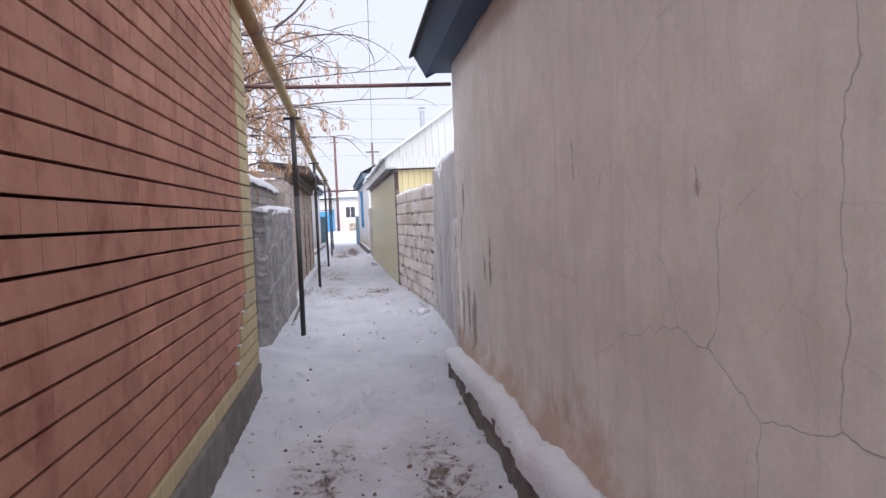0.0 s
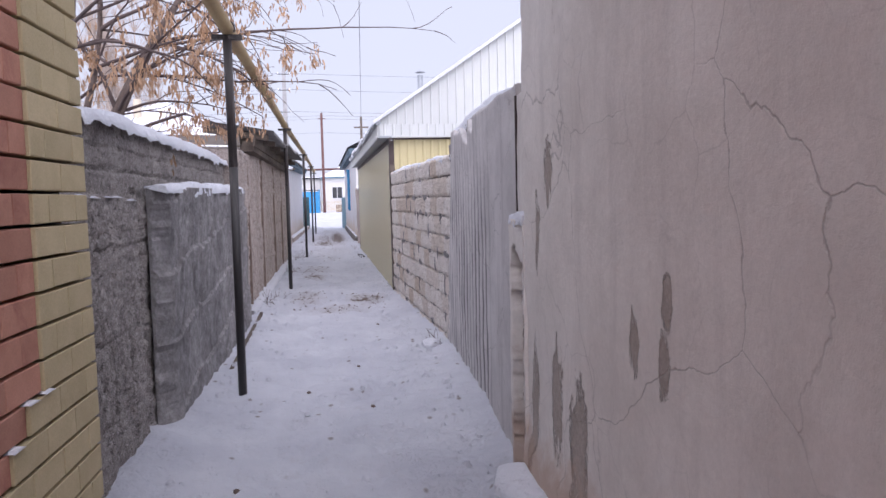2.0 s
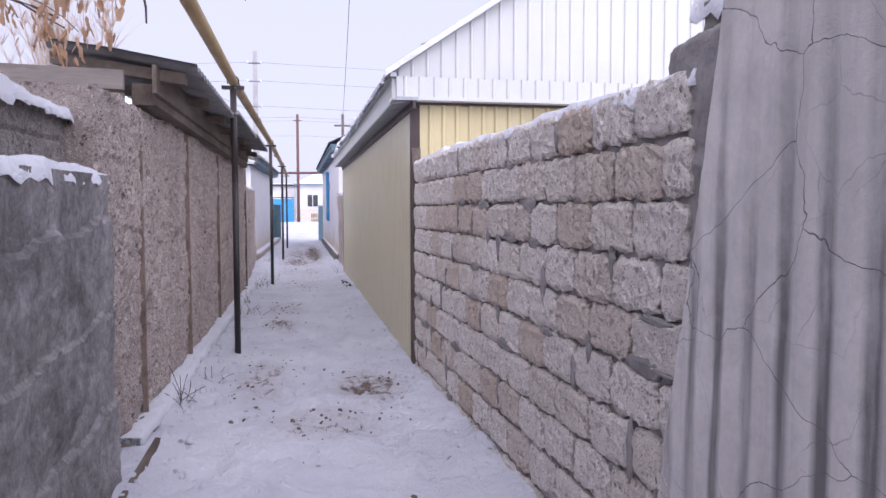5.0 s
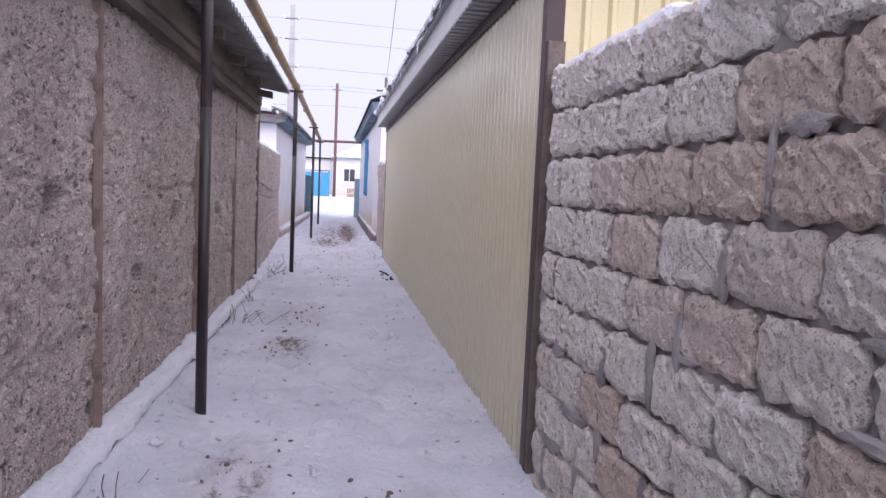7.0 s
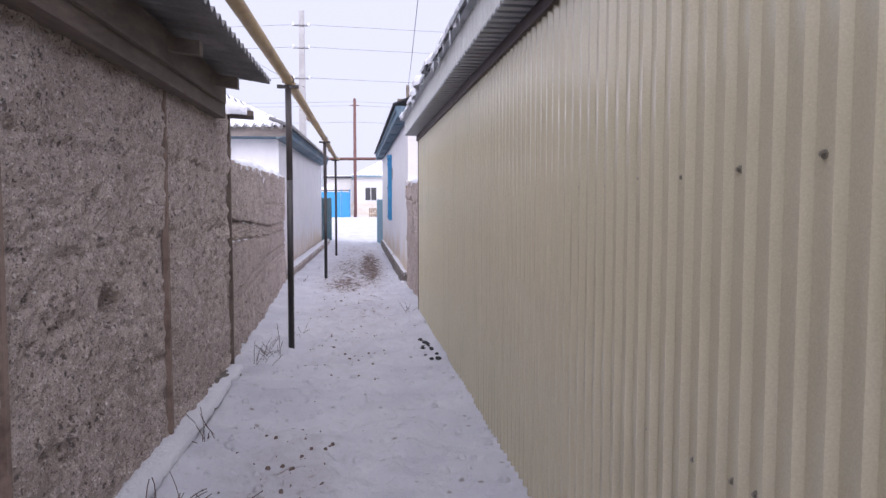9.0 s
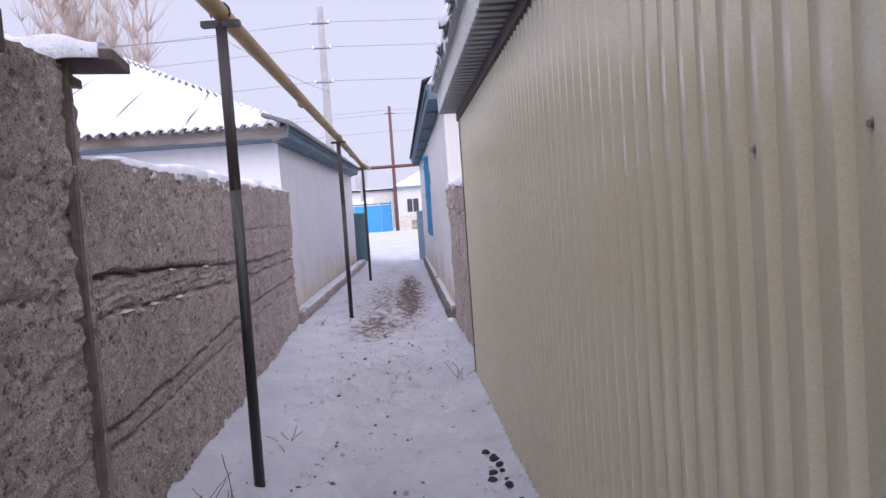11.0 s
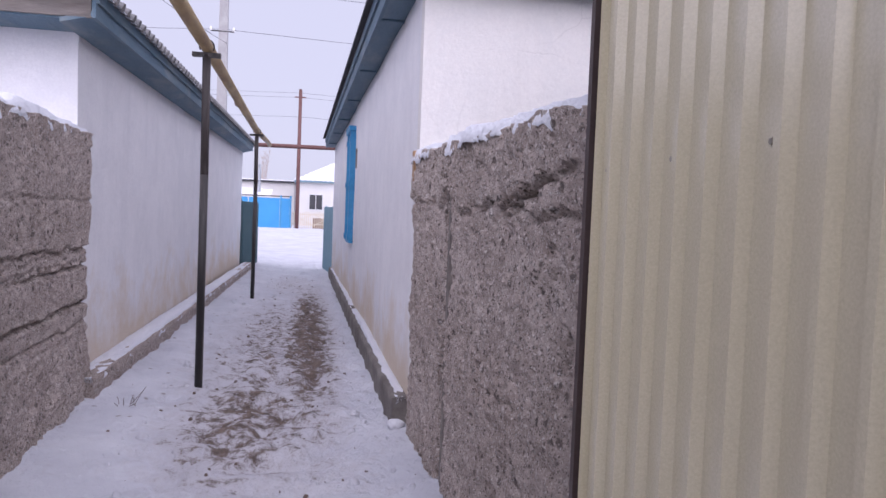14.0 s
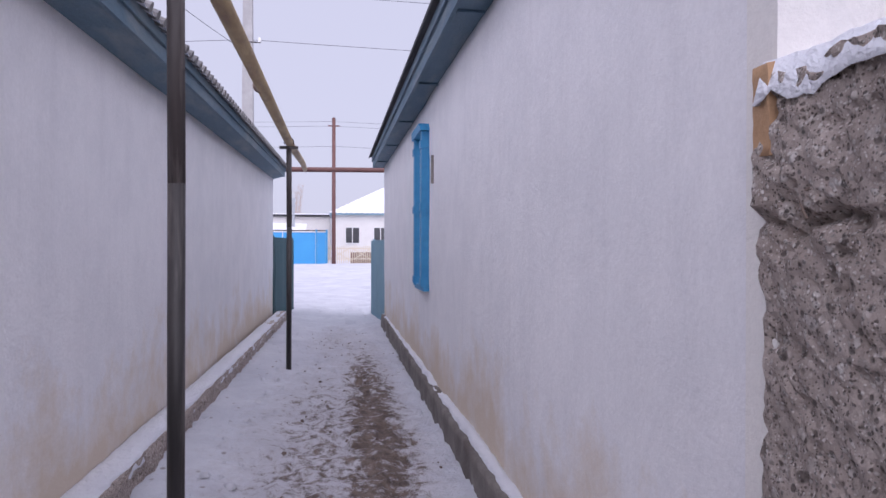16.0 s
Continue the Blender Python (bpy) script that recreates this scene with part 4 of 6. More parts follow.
    # eave above the lane: ribbed fascia, dark ledge
    f = Line(*c.at(-0.2, 0.17, 0)[:2], *c.at(c.len + 0.1, 0.17, 0)[:2], -1)
    part("fascia", ribbed(f, 0.0, f.len, 2.25, 2.42, 0.1, 0.013, 0.55), M_WHITESTEEL, h, "pale ribbed steel fascia")
    sof = Geo()
    q = 0.0
    while q < f.len - 0.01:
        sof.hexa([f.at(q, 0.01, 2.235), f.at(q + 0.055, 0.01, 2.235), f.at(q + 0.055, -0.18, 2.235), f.at(q, -0.18, 2.235), f.at(q, 0.01, 2.25), f.at(q + 0.055, 0.01, 2.25), f.at(q + 0.055, -0.18, 2.25), f.at(q, -0.18, 2.25)])
        q += 0.1
    tagged(part("soffit_rib", sof, M_GREYSTEEL, h, "ribs under the eave"), kind="stuff")
    part("soffit", Geo().box((0.0, -0.18, 2.252), (f.len, 0.0, 2.262), f), M_GREYSTEEL, h, "grey steel soffit")
    part("wall_trim", Geo().box((0.0, -0.16, 2.17), (f.len, -0.135, 2.235), f), M_DARKSTEEL, h, "dark strip at the wall head")
    part("gutter", Geo().box((0.0, 0.0, 2.42), (f.len, 0.05, 2.455), f), M_GREYSTEEL, h, "grey roof edge")
    # flue
    part("flue", Geo().tube([(2.53, 22.5, 3.2), (2.53, 22.5, 4.55)], 0.07, 12), M_GREYSTEEL, h, "steel flue pipe")
    part("flue_cap", Geo().tube([(2.53, 22.5, 4.62), (2.53, 22.5, 4.66)], [0.13, 0.05], 12), M_GREYSTEEL, h)
    tagged(part("snow", snow_cap(f, 0.1, f.len - 0.1, -0.45, 0.05, lambda s: 2.47, 0.09, 0.04, 0.05, 15.0), M_SNOW, smooth=True), "snow sliding over the edge of the steel roof", "snow", kind="stuff")
    ice = Geo()
    rnd = random.Random(3)
    s = 0.1
    while s < f.len - 0.1:
        L = rnd.uniform(0.03, 0.16) * (1.3 if rnd.random() < 0.3 else 0.7)
        p = f.at(s, 0.06, 2.47)
        ice.tube([(p[0], p[1], p[2]), (p[0], p[1], p[2] - L * 0.6), (p[0], p[1], p[2] - L)], [0.012, 0.007, 0.001], 5)
        s += rnd.uniform(0.07, 0.4)
    tagged(part("icicles", ice, M_ICE, smooth=True), "icicles hanging from the roof edge", "icicle", kind="stuff")


siding_house()


# ---- rubble wall, then the white house ----
def rubble_wall():
    c = R_RUBBLE
    w = thing("rubble_wall", c.at(c.len / 2, -0.1, 0), "crumbling cast rubble wall with a sunk post", "wall", kind="structure")

    def relief(s, z):
        v = 0.016 * wob(s, z, 4, 2.0) + 0.010 * wob(s, z, 9, 9) + 0.008 * wob(s, z, 3, 24) - 0.04 * max(0.0, wob(s, z, 17, 8) - 0.35) - 0.04 * max(0.0, wob(s, z, 27, 17) - 0.42)
        # the seam of the top lift, open and crumbled at its near end
        zz = 1.36 + 0.05 * wob(s, 0, 1, 3) + 0.03 * s
        d = z - zz
        if abs(d) < 0.02:
            v -= 0.03 * (1 - abs(d) / 0.02)
        v += 0.012 if d > 0 else 0.0
        rip = abs(z - 1.38 - 0.18 * (1.0 - s) - 0.05 * wob(s, 2, 2, 7))
        if rip < 0.03 and s < 1.0:
            v -= 0.07 * (1 - rip / 0.03) * max(0.0, 0.75 + wob(s, z, 6, 3))
        for hs, hz, hr in ((1.3, 0.92, 0.06), (1.25, 0.55, 0.05), (0.75, 0.82, 0.07), (0.5, 1.25, 0.04), (2.3, 1.0, 0.05), (0.95, 0.35, 0.06)):
            q = math.hypot(s - hs, z - hz)
            if q < hr:
                v -= 0.03 * (1 - (q / hr) ** 2)
        if abs(s - 1.86) < 0.055 + 0.02 * wob(z, 0, 4, 6) and z < 1.5:
            v -= 0.06
        return v

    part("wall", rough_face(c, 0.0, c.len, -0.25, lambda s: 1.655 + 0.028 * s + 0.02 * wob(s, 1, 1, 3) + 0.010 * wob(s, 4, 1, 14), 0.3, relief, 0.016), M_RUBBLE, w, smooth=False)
    g = Geo()
    pts = [(1.86 + 0.012 * wob(z, 3, 0, 2.5), z) for z in np.linspace(-0.1, 1.46, 14)]
    for (sa, za), (sb, zb) in zip(pts, pts[1:]):
        g.hexa([c.at(sa - 0.03, -0.09, za), c.at(sa + 0.03, -0.09, za), c.at(sa + 0.026, -0.012, za), c.at(sa - 0.024, -0.008, za), c.at(sb - 0.03, -0.09, zb), c.at(sb + 0.03, -0.09, zb), c.at(sb + 0.026, -0.012, zb), c.at(sb - 0.024, -0.008, zb)])
    part("sunk_post", g, M_GREYWOOD, w, "grey wooden post sunk in the wall")
    wire = Geo()
    for s, z, seed in ((1.95, 0.62, 1), (1.2, 0.66, 2), (2.62, 1.5, 3), (2.2, 1.66, 4)):
        rnd = random.Random(seed)
        limb_pts = [Vector(c.at(s, 0.0, z))]
        d = Vector((-0.6, rnd.uniform(-0.5, 0.5), rnd.uniform(-0.6, 0.2)))
        for _ in range(7):
            d = (d + Vector((rnd.gauss(0, 0.3), rnd.gauss(0, 0.7), rnd.gauss(0, 0.7)))).normalized()
            d.x = -abs(d.x) * 0.3
            limb_pts.append(limb_pts[-1] + d * 0.022)
        wire.tube(limb_pts, 0.0025, 5)
    part("wire", wire, M_RUST, w, "rusty wire ends sticking out")
    g = snow_cap(c, 0.1, c.len - 0.02, -0.3, 0.0, lambda s: 1.675 + 0.028 * s, 0.05, 0.025, 0.02, 21.0, 0.0, 0.025)
    tagged(part("snow", g, M_SNOW, smooth=True), "thin broken snow lying along the rubble wall", "snow", kind="stuff")


rubble_wall()


def white_house():
    c = R_WHITE
    h = thing("white_house", c.at(c.len / 2, -2, 0), "whitewashed house with blue wooden eaves", "house", kind="structure")
    part("wall", rough_face(c, 0, c.len, -0.2, lambda s: 2.79, 5.0, lambda s, z: 0.009 * wob(s, z, 2, 0.8), 0.12), M_WHITE, h, "whitewashed wall", True)
    x0, y0 = c.at(0, 0, 0)[:2]
    end = Line(x0 - 0.005, y0 - 0.012, x0 + 5.0, y0 - 0.012, 1)
    end.n = Vector((0, -1))
    part("end_wall", rough_face(end, 0, 5.0, -0.2, lambda s: 2.79, 0.1, lambda s, z: 0.01 + 0.006 * wob(s, z, 6, 1.0), 0.1), M_WHITE_CLEAN, h, "cream whitewashed end wall", True)
    q = R_RUBBLE
    part("corner_patch", rough_face(q, q.len - 0.05, q.len + 0.004, 1.57, lambda s: 1.75, 0.05, lambda s, z: 0.022 + 0.006 * wob(s, z, 6, 7), 0.02), M_TANBRICK, h, "bare tan brick at the corner", True)
    k = Line(*c.at(0.12, 0.10, 0)[:2], *c.at(c.len, 0.06, 0)[:2], -1)
    part("plinth", rough_face(k, 0, k.len, -0.2, lambda s: 0.20, 0.16, lambda s, z: 0.012 * wob(s, z, 5, 5), 0.05), M_PLINTH, h, "concrete plinth", True)
    tagged(part("snow", snow_cap(k, 0, k.len, -0.10, -0.035, lambda s: 0.20, 0.05, 0.012, 0.04, 26.0), M_SNOW, smooth=True), "ridge of snow lying on the house plinth", "snow", kind="stuff")
    # boarded eave
    part("soffit", Geo().box((-0.18, -0.06, 2.775), (c.len + 0.2, 0.17, 2.80), c), M_BLUEWOOD, h, "blue soffit boards")
    part("fascia", Geo().box((-0.2, 0.17, 2.765), (c.len + 0.2, 0.195, 2.95), c), M_BLUEWOOD, h, "faded blue fascia board")
    part("fascia_strip", Geo().box((-0.2, 0.196, 2.875), (c.len + 0.2, 0.214, 2.952), c), M_BLUEWOOD, h, "narrow blue board along the fascia")
    k = 0.9
    while k < c.len:
        part("soffit_batten", Geo().box((k, 0.0, 2.758), (k + 0.045, 0.168, 2.774), c), M_BLUEWOOD, h)
        k += 1.9
    part("end_fascia", Geo().box((-0.2, -5.0, 2.77), (-0.17, 0.168, 2.95), c), M_BLUEWOOD, h, "blue boards over the end wall")
    part("end_soffit", Geo().box((-0.168, -5.0, 2.785), (0.02, -0.065, 2.80), c), M_BLUEWOOD, h)
    part("roof", Geo().hexa([c.at(-0.3, 0.26, 2.95), c.at(c.len + 0.3, 0.26, 2.95), c.at(c.len - 2.4, -3, 4.6), c.at(2.4, -3, 4.6), c.at(-0.3, 0.26, 2.98), c.at(c.len + 0.3, 0.26, 2.98), c.at(c.len - 2.4, -3, 4.65), c.at(2.4, -3, 4.65)]), M_BLACKFELT, h, "dark felt roof edge")
    # window with blue shutters
    win = part("window", Geo().box((5.33, 0.0, 1.06), (5.92, 0.02, 2.42), c), M_GLASSWHITE, h, "white-framed window behind the shutters")
    for s0 in (5.28, 5.86):
        sh = part("shutter", Geo().box((s0, 0.0, 1.0), (s0 + 0.10, 0.075, 2.46), c), M_BLUEPAINT, win, "bright blue wooden shutter")
        rail = Geo()
        for z in (1.02, 1.72, 2.3):
            rail.box((s0 - 0.012, 0.01, z), (s0 + 0.112, 0.085, z + 0.07), c)
        part("shutter_batten", rail, M_BLUEPAINT, sh)
    part("window_head", Geo().hexa([c.at(5.24, 0, 2.46), c.at(6.0, 0, 2.46), c.at(6.0, 0.09, 2.46), c.at(5.24, 0.09, 2.46), c.at(5.3, 0, 2.53), c.at(5.94, 0, 2.53), c.at(5.94, 0.1, 2.53), c.at(5.3, 0.1, 2.53)]), M_BLUEPAINT, win, "blue carved window head")
    part("window_sill", Geo().box((5.26, 0, 0.97), (5.98, 0.06, 1.02), c), M_BLUEPAINT, win, "blue sill")
    part("meter_plate", Geo().box((5.0, 0.0, 1.95), (5.04, 0.02, 2.2), c), M_GREYWOOD, h, "small grey plate")


white_house()


# ---- left side: cast wall with a slab before it ----
def cast_wall():
    c = L_CAST
    w = thing("cast_wall", c.at(c.len / 2, -0.1, 0), "old grey cast concrete wall with rough lifts", "wall", kind="structure")

    def relief(s, z):
        y = s + 6.3
        upper = z > 1.40 + 0.02 * wob(s, 1, 2, 3)
        v = 0.014 * wob(s, z, 4, 2.2) + (0.006 if upper else 0.014) * wob(s, z, 9, 10) + (0.003 if upper else 0.009) * wob(s, z, 5, 26)
        if upper:
            v -= 0.045
            for zz in (1.54, 1.66):
                d = abs(z - zz - 0.015 * wob(s, zz, 0, 3))
                if d < 0.013:
                    v -= 0.014
        else:
            for zz in (0.28, 0.68, 1.14):
                d = abs(z - zz - 0.05 * wob(s, zz, 2, 1.7))
                if d < 0.016:
                    v -= 0.03 * (1 - d / 0.016) * max(0.2, 0.6 + wob(s, zz, 7, 2))
            for vs in (7.45, 7.75):
                d = abs(y - vs - 0.05 * wob(z, vs, 0, 3))
                if d < 0.012 and z < 0.7:
                    v -= 0.03
        d = abs(y - 8.08 - 0.04 * wob(z, 0, 3, 3))
        if d < 0.07 and z < 1.45:
            v -= 0.08 * (1 - d / 0.07)
        return v

    part("wall", rough_face(c, 0, c.len, -0.3, lambda s: 1.80 + 0.015 * wob(s, 1, 1, 3), 0.28, relief, 0.02), M_CAST, w, smooth=False)
    tagged(part("snow", snow_cap(c, 0.05, c.len, -0.28, 0.0, lambda s: 1.805, 0.075, 0.02, 0.05, 31.0), M_SNOW, smooth=True), "snow lying along the old concrete wall", "snow", kind="stuff")
    ledge = Geo()
    for s in (0.75, 0.95, 1.18, 1.32, 1.6):
        ledge.add(*snow_bit(c, s, 0.012, 1.395 + 0.02 * wob(s, 1, 2, 3), 0.1 + 0.12 * abs(wob(s, 5, 0, 4)), s))
    tagged(part("snow", ledge, M_SNOW, smooth=True), "bits of snow on the seam of the concrete wall", "snow", kind="stuff")
    k = L_SLAB

    def face(s, z):
        v = 0.012 * wob(s, z, 5, 1.6) + 0.005 * wob(s, z, 9, 8) + 0.004 * wob(s, z, 3, 22)
        # diagonal lifts trowelled over one another, each lip standing over the one below
        t = (z - 0.10 - 0.10 * s - 0.06 * wob(s, 0, 6, 1.3)) / 0.43
        v += 0.022 * (t - math.floor(t)) * (0.6 + 0.6 * abs(wob(s, math.floor(t), 3, 0.8)))
        for vs, za, zb in ((0.35, 0.9, 1.42), (0.72, 0.75, 1.2), (1.5, 1.0, 1.4), (2.3, 0.5, 1.0)):
            d = abs(s - vs - 0.03 * wob(z, vs, 0, 3))
            if d < 0.02 and za < z < zb:
                v -= 0.022 * (1 - d / 0.02)
        v -= 0.09 * max(0.0, 1 - (s + 0.05 * wob(z, 0, 2, 4)) / 0.10)
        return v + 0.06 * max(0.0, 0.35 - z)

    b = part("slab", rough_face(k, 0, k.len, -0.3, lambda s: 1.46 + 0.012 * s, 0.10, face, 0.02), M_SLAB, w, "dark smeared concrete facing")
    tagged(part("snow", snow_cap(k, 0.0, k.len, -0.11, 0.0, lambda s: 1.462 + 0.012 * s, 0.05, 0.02, 0.05, 37.0), M_SNOW, smooth=True), "snow lying on the ledge of the concrete facing", "snow", kind="stuff")


cast_wall()


# ---- shed with a rubble wall and a slate roof ----
def shed():
    c = L_SHED
    h = thing("shed", c.at(c.len / 2, -1.5, 0), "rubble-walled shed with battens and a slate roof", "shed", kind="structure")

    def relief(s, z):
        v = 0.022 * wob(s, z, 4, 1.8) + 0.014 * wob(s, z, 9, 8) + 0.011 * wob(s, z, 3, 22) - 0.05 * max(0.0, wob(s, z, 17, 7) - 0.32) - 0.05 * max(0.0, wob(s, z, 27, 15) - 0.4)
        for zz in (0.55, 1.2, 1.62):
            d = z - zz - 0.05 * wob(s, zz, 1, 1.4)
            if abs(d) < 0.03:
                v -= 0.03 * (1 - abs(d) / 0.03) * max(0.0, 0.35 + wob(s, zz, 5, 1.6))
            v += 0.006 if d > 0 else 0
        for hs, hz, hr in ((4.1, 0.98, 0.13), (3.3, 0.66, 0.15), (2.2, 1.1, 0.1), (5.7, 0.93, 0.12), (7.4, 1.3, 0.07), (1.2, 0.7, 0.12)):
            d = math.hypot(s - hs, (z - hz) * 1.2)
            if d < hr:
                v -= 0.17 * (1 - (d / hr) ** 2)
        return v

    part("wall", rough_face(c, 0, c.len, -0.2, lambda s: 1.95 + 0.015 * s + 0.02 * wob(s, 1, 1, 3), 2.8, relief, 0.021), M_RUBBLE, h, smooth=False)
    for s, hz, mat in ((2.65, 1.98, M_RUST), (4.75, 1.95, M_RUST), (6.55, 2.02, M_RUST), (8.40, 2.1, M_OLDWOOD), (0.9, 1.7, M_RUST)):
        g = Geo()
        pts = [(s + 0.012 * wob(z, s, 0, 2), z) for z in np.linspace(-0.1, hz, 9)]
        for (sa, za), (sb, zb) in zip(pts, pts[1:]):
            g.hexa([c.at(sa - 0.017, 0.0, za), c.at(sa + 0.017, 0.0, za), c.at(sa + 0.015, 0.03, za), c.at(sa - 0.015, 0.03, za), c.at(sb - 0.017, 0.0, zb), c.at(sb + 0.017, 0.0, zb), c.at(sb + 0.015, 0.03, zb), c.at(sb - 0.015, 0.03, zb)])
        part("batten", g, mat, h, "upright batten on the wall face")
    k = Line(*c.at(0.4, 0.09, 0)[:2], *c.at(c.len - 0.1, 0.09, 0)[:2], 1)
    part("footing", rough_face(k, 0, k.len, -0.2, lambda s: 0.085, 0.2, lambda s, z: 0.01 * wob(s, z, 5, 5), 0.05), M_PLINTH, h, "concrete footing ledge", True)
    tagged(part("snow", snow_cap(k, 0.0, k.len, -0.12, 0.012, lambda s: 0.085, 0.04, 0.015, 0.05, 43.0), M_SNOW, smooth=True), "thin snow on the footing ledge", "snow", kind="stuff")
    # roof over the lane side: beam, rafters, slate sheets in two laps
    s0, s1 = 0.9, 7.95
    part("wall_plate", Geo().box((s0 + 0.1, -0.04, 1.99), (s1 - 0.1, 0.10, 2.12), c), M_OLDWOOD, h, "dark timber wall plate")
    part("fascia_plank", Geo().hexa([c.at(s0, 0.10, 2.05), c.at(s1 - 0.2, 0.10, 2.08), c.at(s1 - 0.2, 0.125, 2.08), c.at(s0, 0.125, 2.05), c.at(s0, 0.10, 2.22), c.at(s1 - 0.2, 0.10, 2.25), c.at(s1 - 0.2, 0.125, 2.25), c.at(s0, 0.125, 2.22)]), M_OLDWOOD, h, "weathered fascia plank")
    r = s0 + 0.1
    while r < s1 - 0.1:
        part("rafter", Geo().hexa([c.at(r, -0.5, 2.23), c.at(r + 0.07, -0.5, 2.23), c.at(r + 0.07, 0.28, 2.12), c.at(r, 0.28, 2.12), c.at(r, -0.5, 2.30), c.at(r + 0.07, -0.5, 2.30), c.at(r + 0.07, 0.28, 2.19), c.at(r, 0.28, 2.19)]), M_OLDWOOD, h)
        r += 1.05
    for a, b, drop, jut in ((s0, 3.3, -0.03, 0.36), (3.2, 5.6, 0.0, 0.40), (5.55, s1, 0.03, 0.41)):
        rows = []
        n = int((b - a) / 0.13 * 6)
        for i in range(n + 1):
            s = a + (b - a) * i / n
            w = 0.022 * math.cos(2 * math.pi * s / 0.13)
            rows.append([c.at(s, jut, 2.24 + drop + w), c.at(s, -0.1, 2.32 + drop + w), c.at(s, -0.5, 2.37 + drop + w), c.at(s, -0.5, 2.362 + drop + w), c.at(s, -0.1, 2.312 + drop + w), c.at(s, jut, 2.232 + drop + w), c.at(s, jut, 2.24 + drop + w)])
        part("slate_sheet", Geo().grid(rows), M_SLATE, h, "corrugated grey slate sheet", True)
    # gable boards at the near end, grey and loose
    e0 = c.at(s0 - 0.05, 0, 0)
    for i in range(2):
        z = 1.92 + i * 0.135
        part("gable_board", Geo().hexa([(e0[0] - 1.9, e0[1] - 0.02, z + 0.05), (e0[0] - 0.05, e0[1] - 0.02, z), (e0[0] - 0.05, e0[1] + 0.02, z), (e0[0] - 1.9, e0[1] + 0.02, z + 0.05), (e0[0] - 1.9, e0[1] - 0.02, z + 0.165), (e0[0] - 0.05, e0[1] - 0.02, z + 0.115), (e0[0] - 0.05, e0[1] + 0.02, z + 0.115), (e0[0] - 1.9, e0[1] + 0.02, z + 0.165)]), M_GREYWOOD, h, "grey weathered board")
    # loose boards laid on the wall at the far end
    b0 = c.at(c.len, 0, 0)
    for dx, dz, ln, th in ((0.22, 2.10, 1.3, 0.04), (0.02, 2.05, 0.5, 0.035)):
        x1, y0, y1 = b0[0] + dx, b0[1] - 0.12, b0[1] + 0.16
        part("roof_board", Geo().hexa([(x1 - ln, y0, dz + 0.04), (x1, y0, dz - 0.03), (x1 - 0.04, y1, dz - 0.03), (x1 - ln, y1, dz + 0.04), (x1 - ln, y0, dz + 0.04 + th), (x1, y0, dz - 0.03 + th), (x1 - 0.04, y1, dz - 0.03 + th), (x1 - ln, y1, dz + 0.04 + th)]), M_OLDWOOD, h, "dark loose roof board")
    eave = Line(b0[0] - 1.05, b0[1] + 0.02, b0[0] + 0.17, b0[1] + 0.02, 1)
    eave.n = Vector((0, -1))
    tagged(part("snow", snow_cap(eave, 0.0, eave.len, -0.12, 0.15, lambda s: 2.18 - 0.052 * s, 0.13, 0.02, 0.03, 71.0), M_SNOW, smooth=True), "snow lying on the loose roof boards", "snow", kind="stuff")
    part("core_stub", rough_face(Line(b0[0] - 0.45, b0[1] - 0.03, b0[0] - 0.02, b0[1] - 0.03, 1), 0.0, 0.43, 1.95, lambda s: 2.06, 0.3, lambda s, z: 0.02 * wob(s, z, 3, 9), 0.02), M_RUBBLE, h, "broken head of the wall")
    top = Line(*c.at(s0 + 0.1, -1.3, 0)[:2], *c.at(s1 + 0.02, -1.3, 0)[:2], 1)
    tagged(part("snow", snow_cap(top, 0.0, top.len, -1.3, 0.85, lambda s: 2.0 + 0.015 * s, 0.12, 0.03, 0.1, 47.0), M_SNOW, smooth=True), "snow lying on the shed roof", "snow", kind="stuff")


shed()


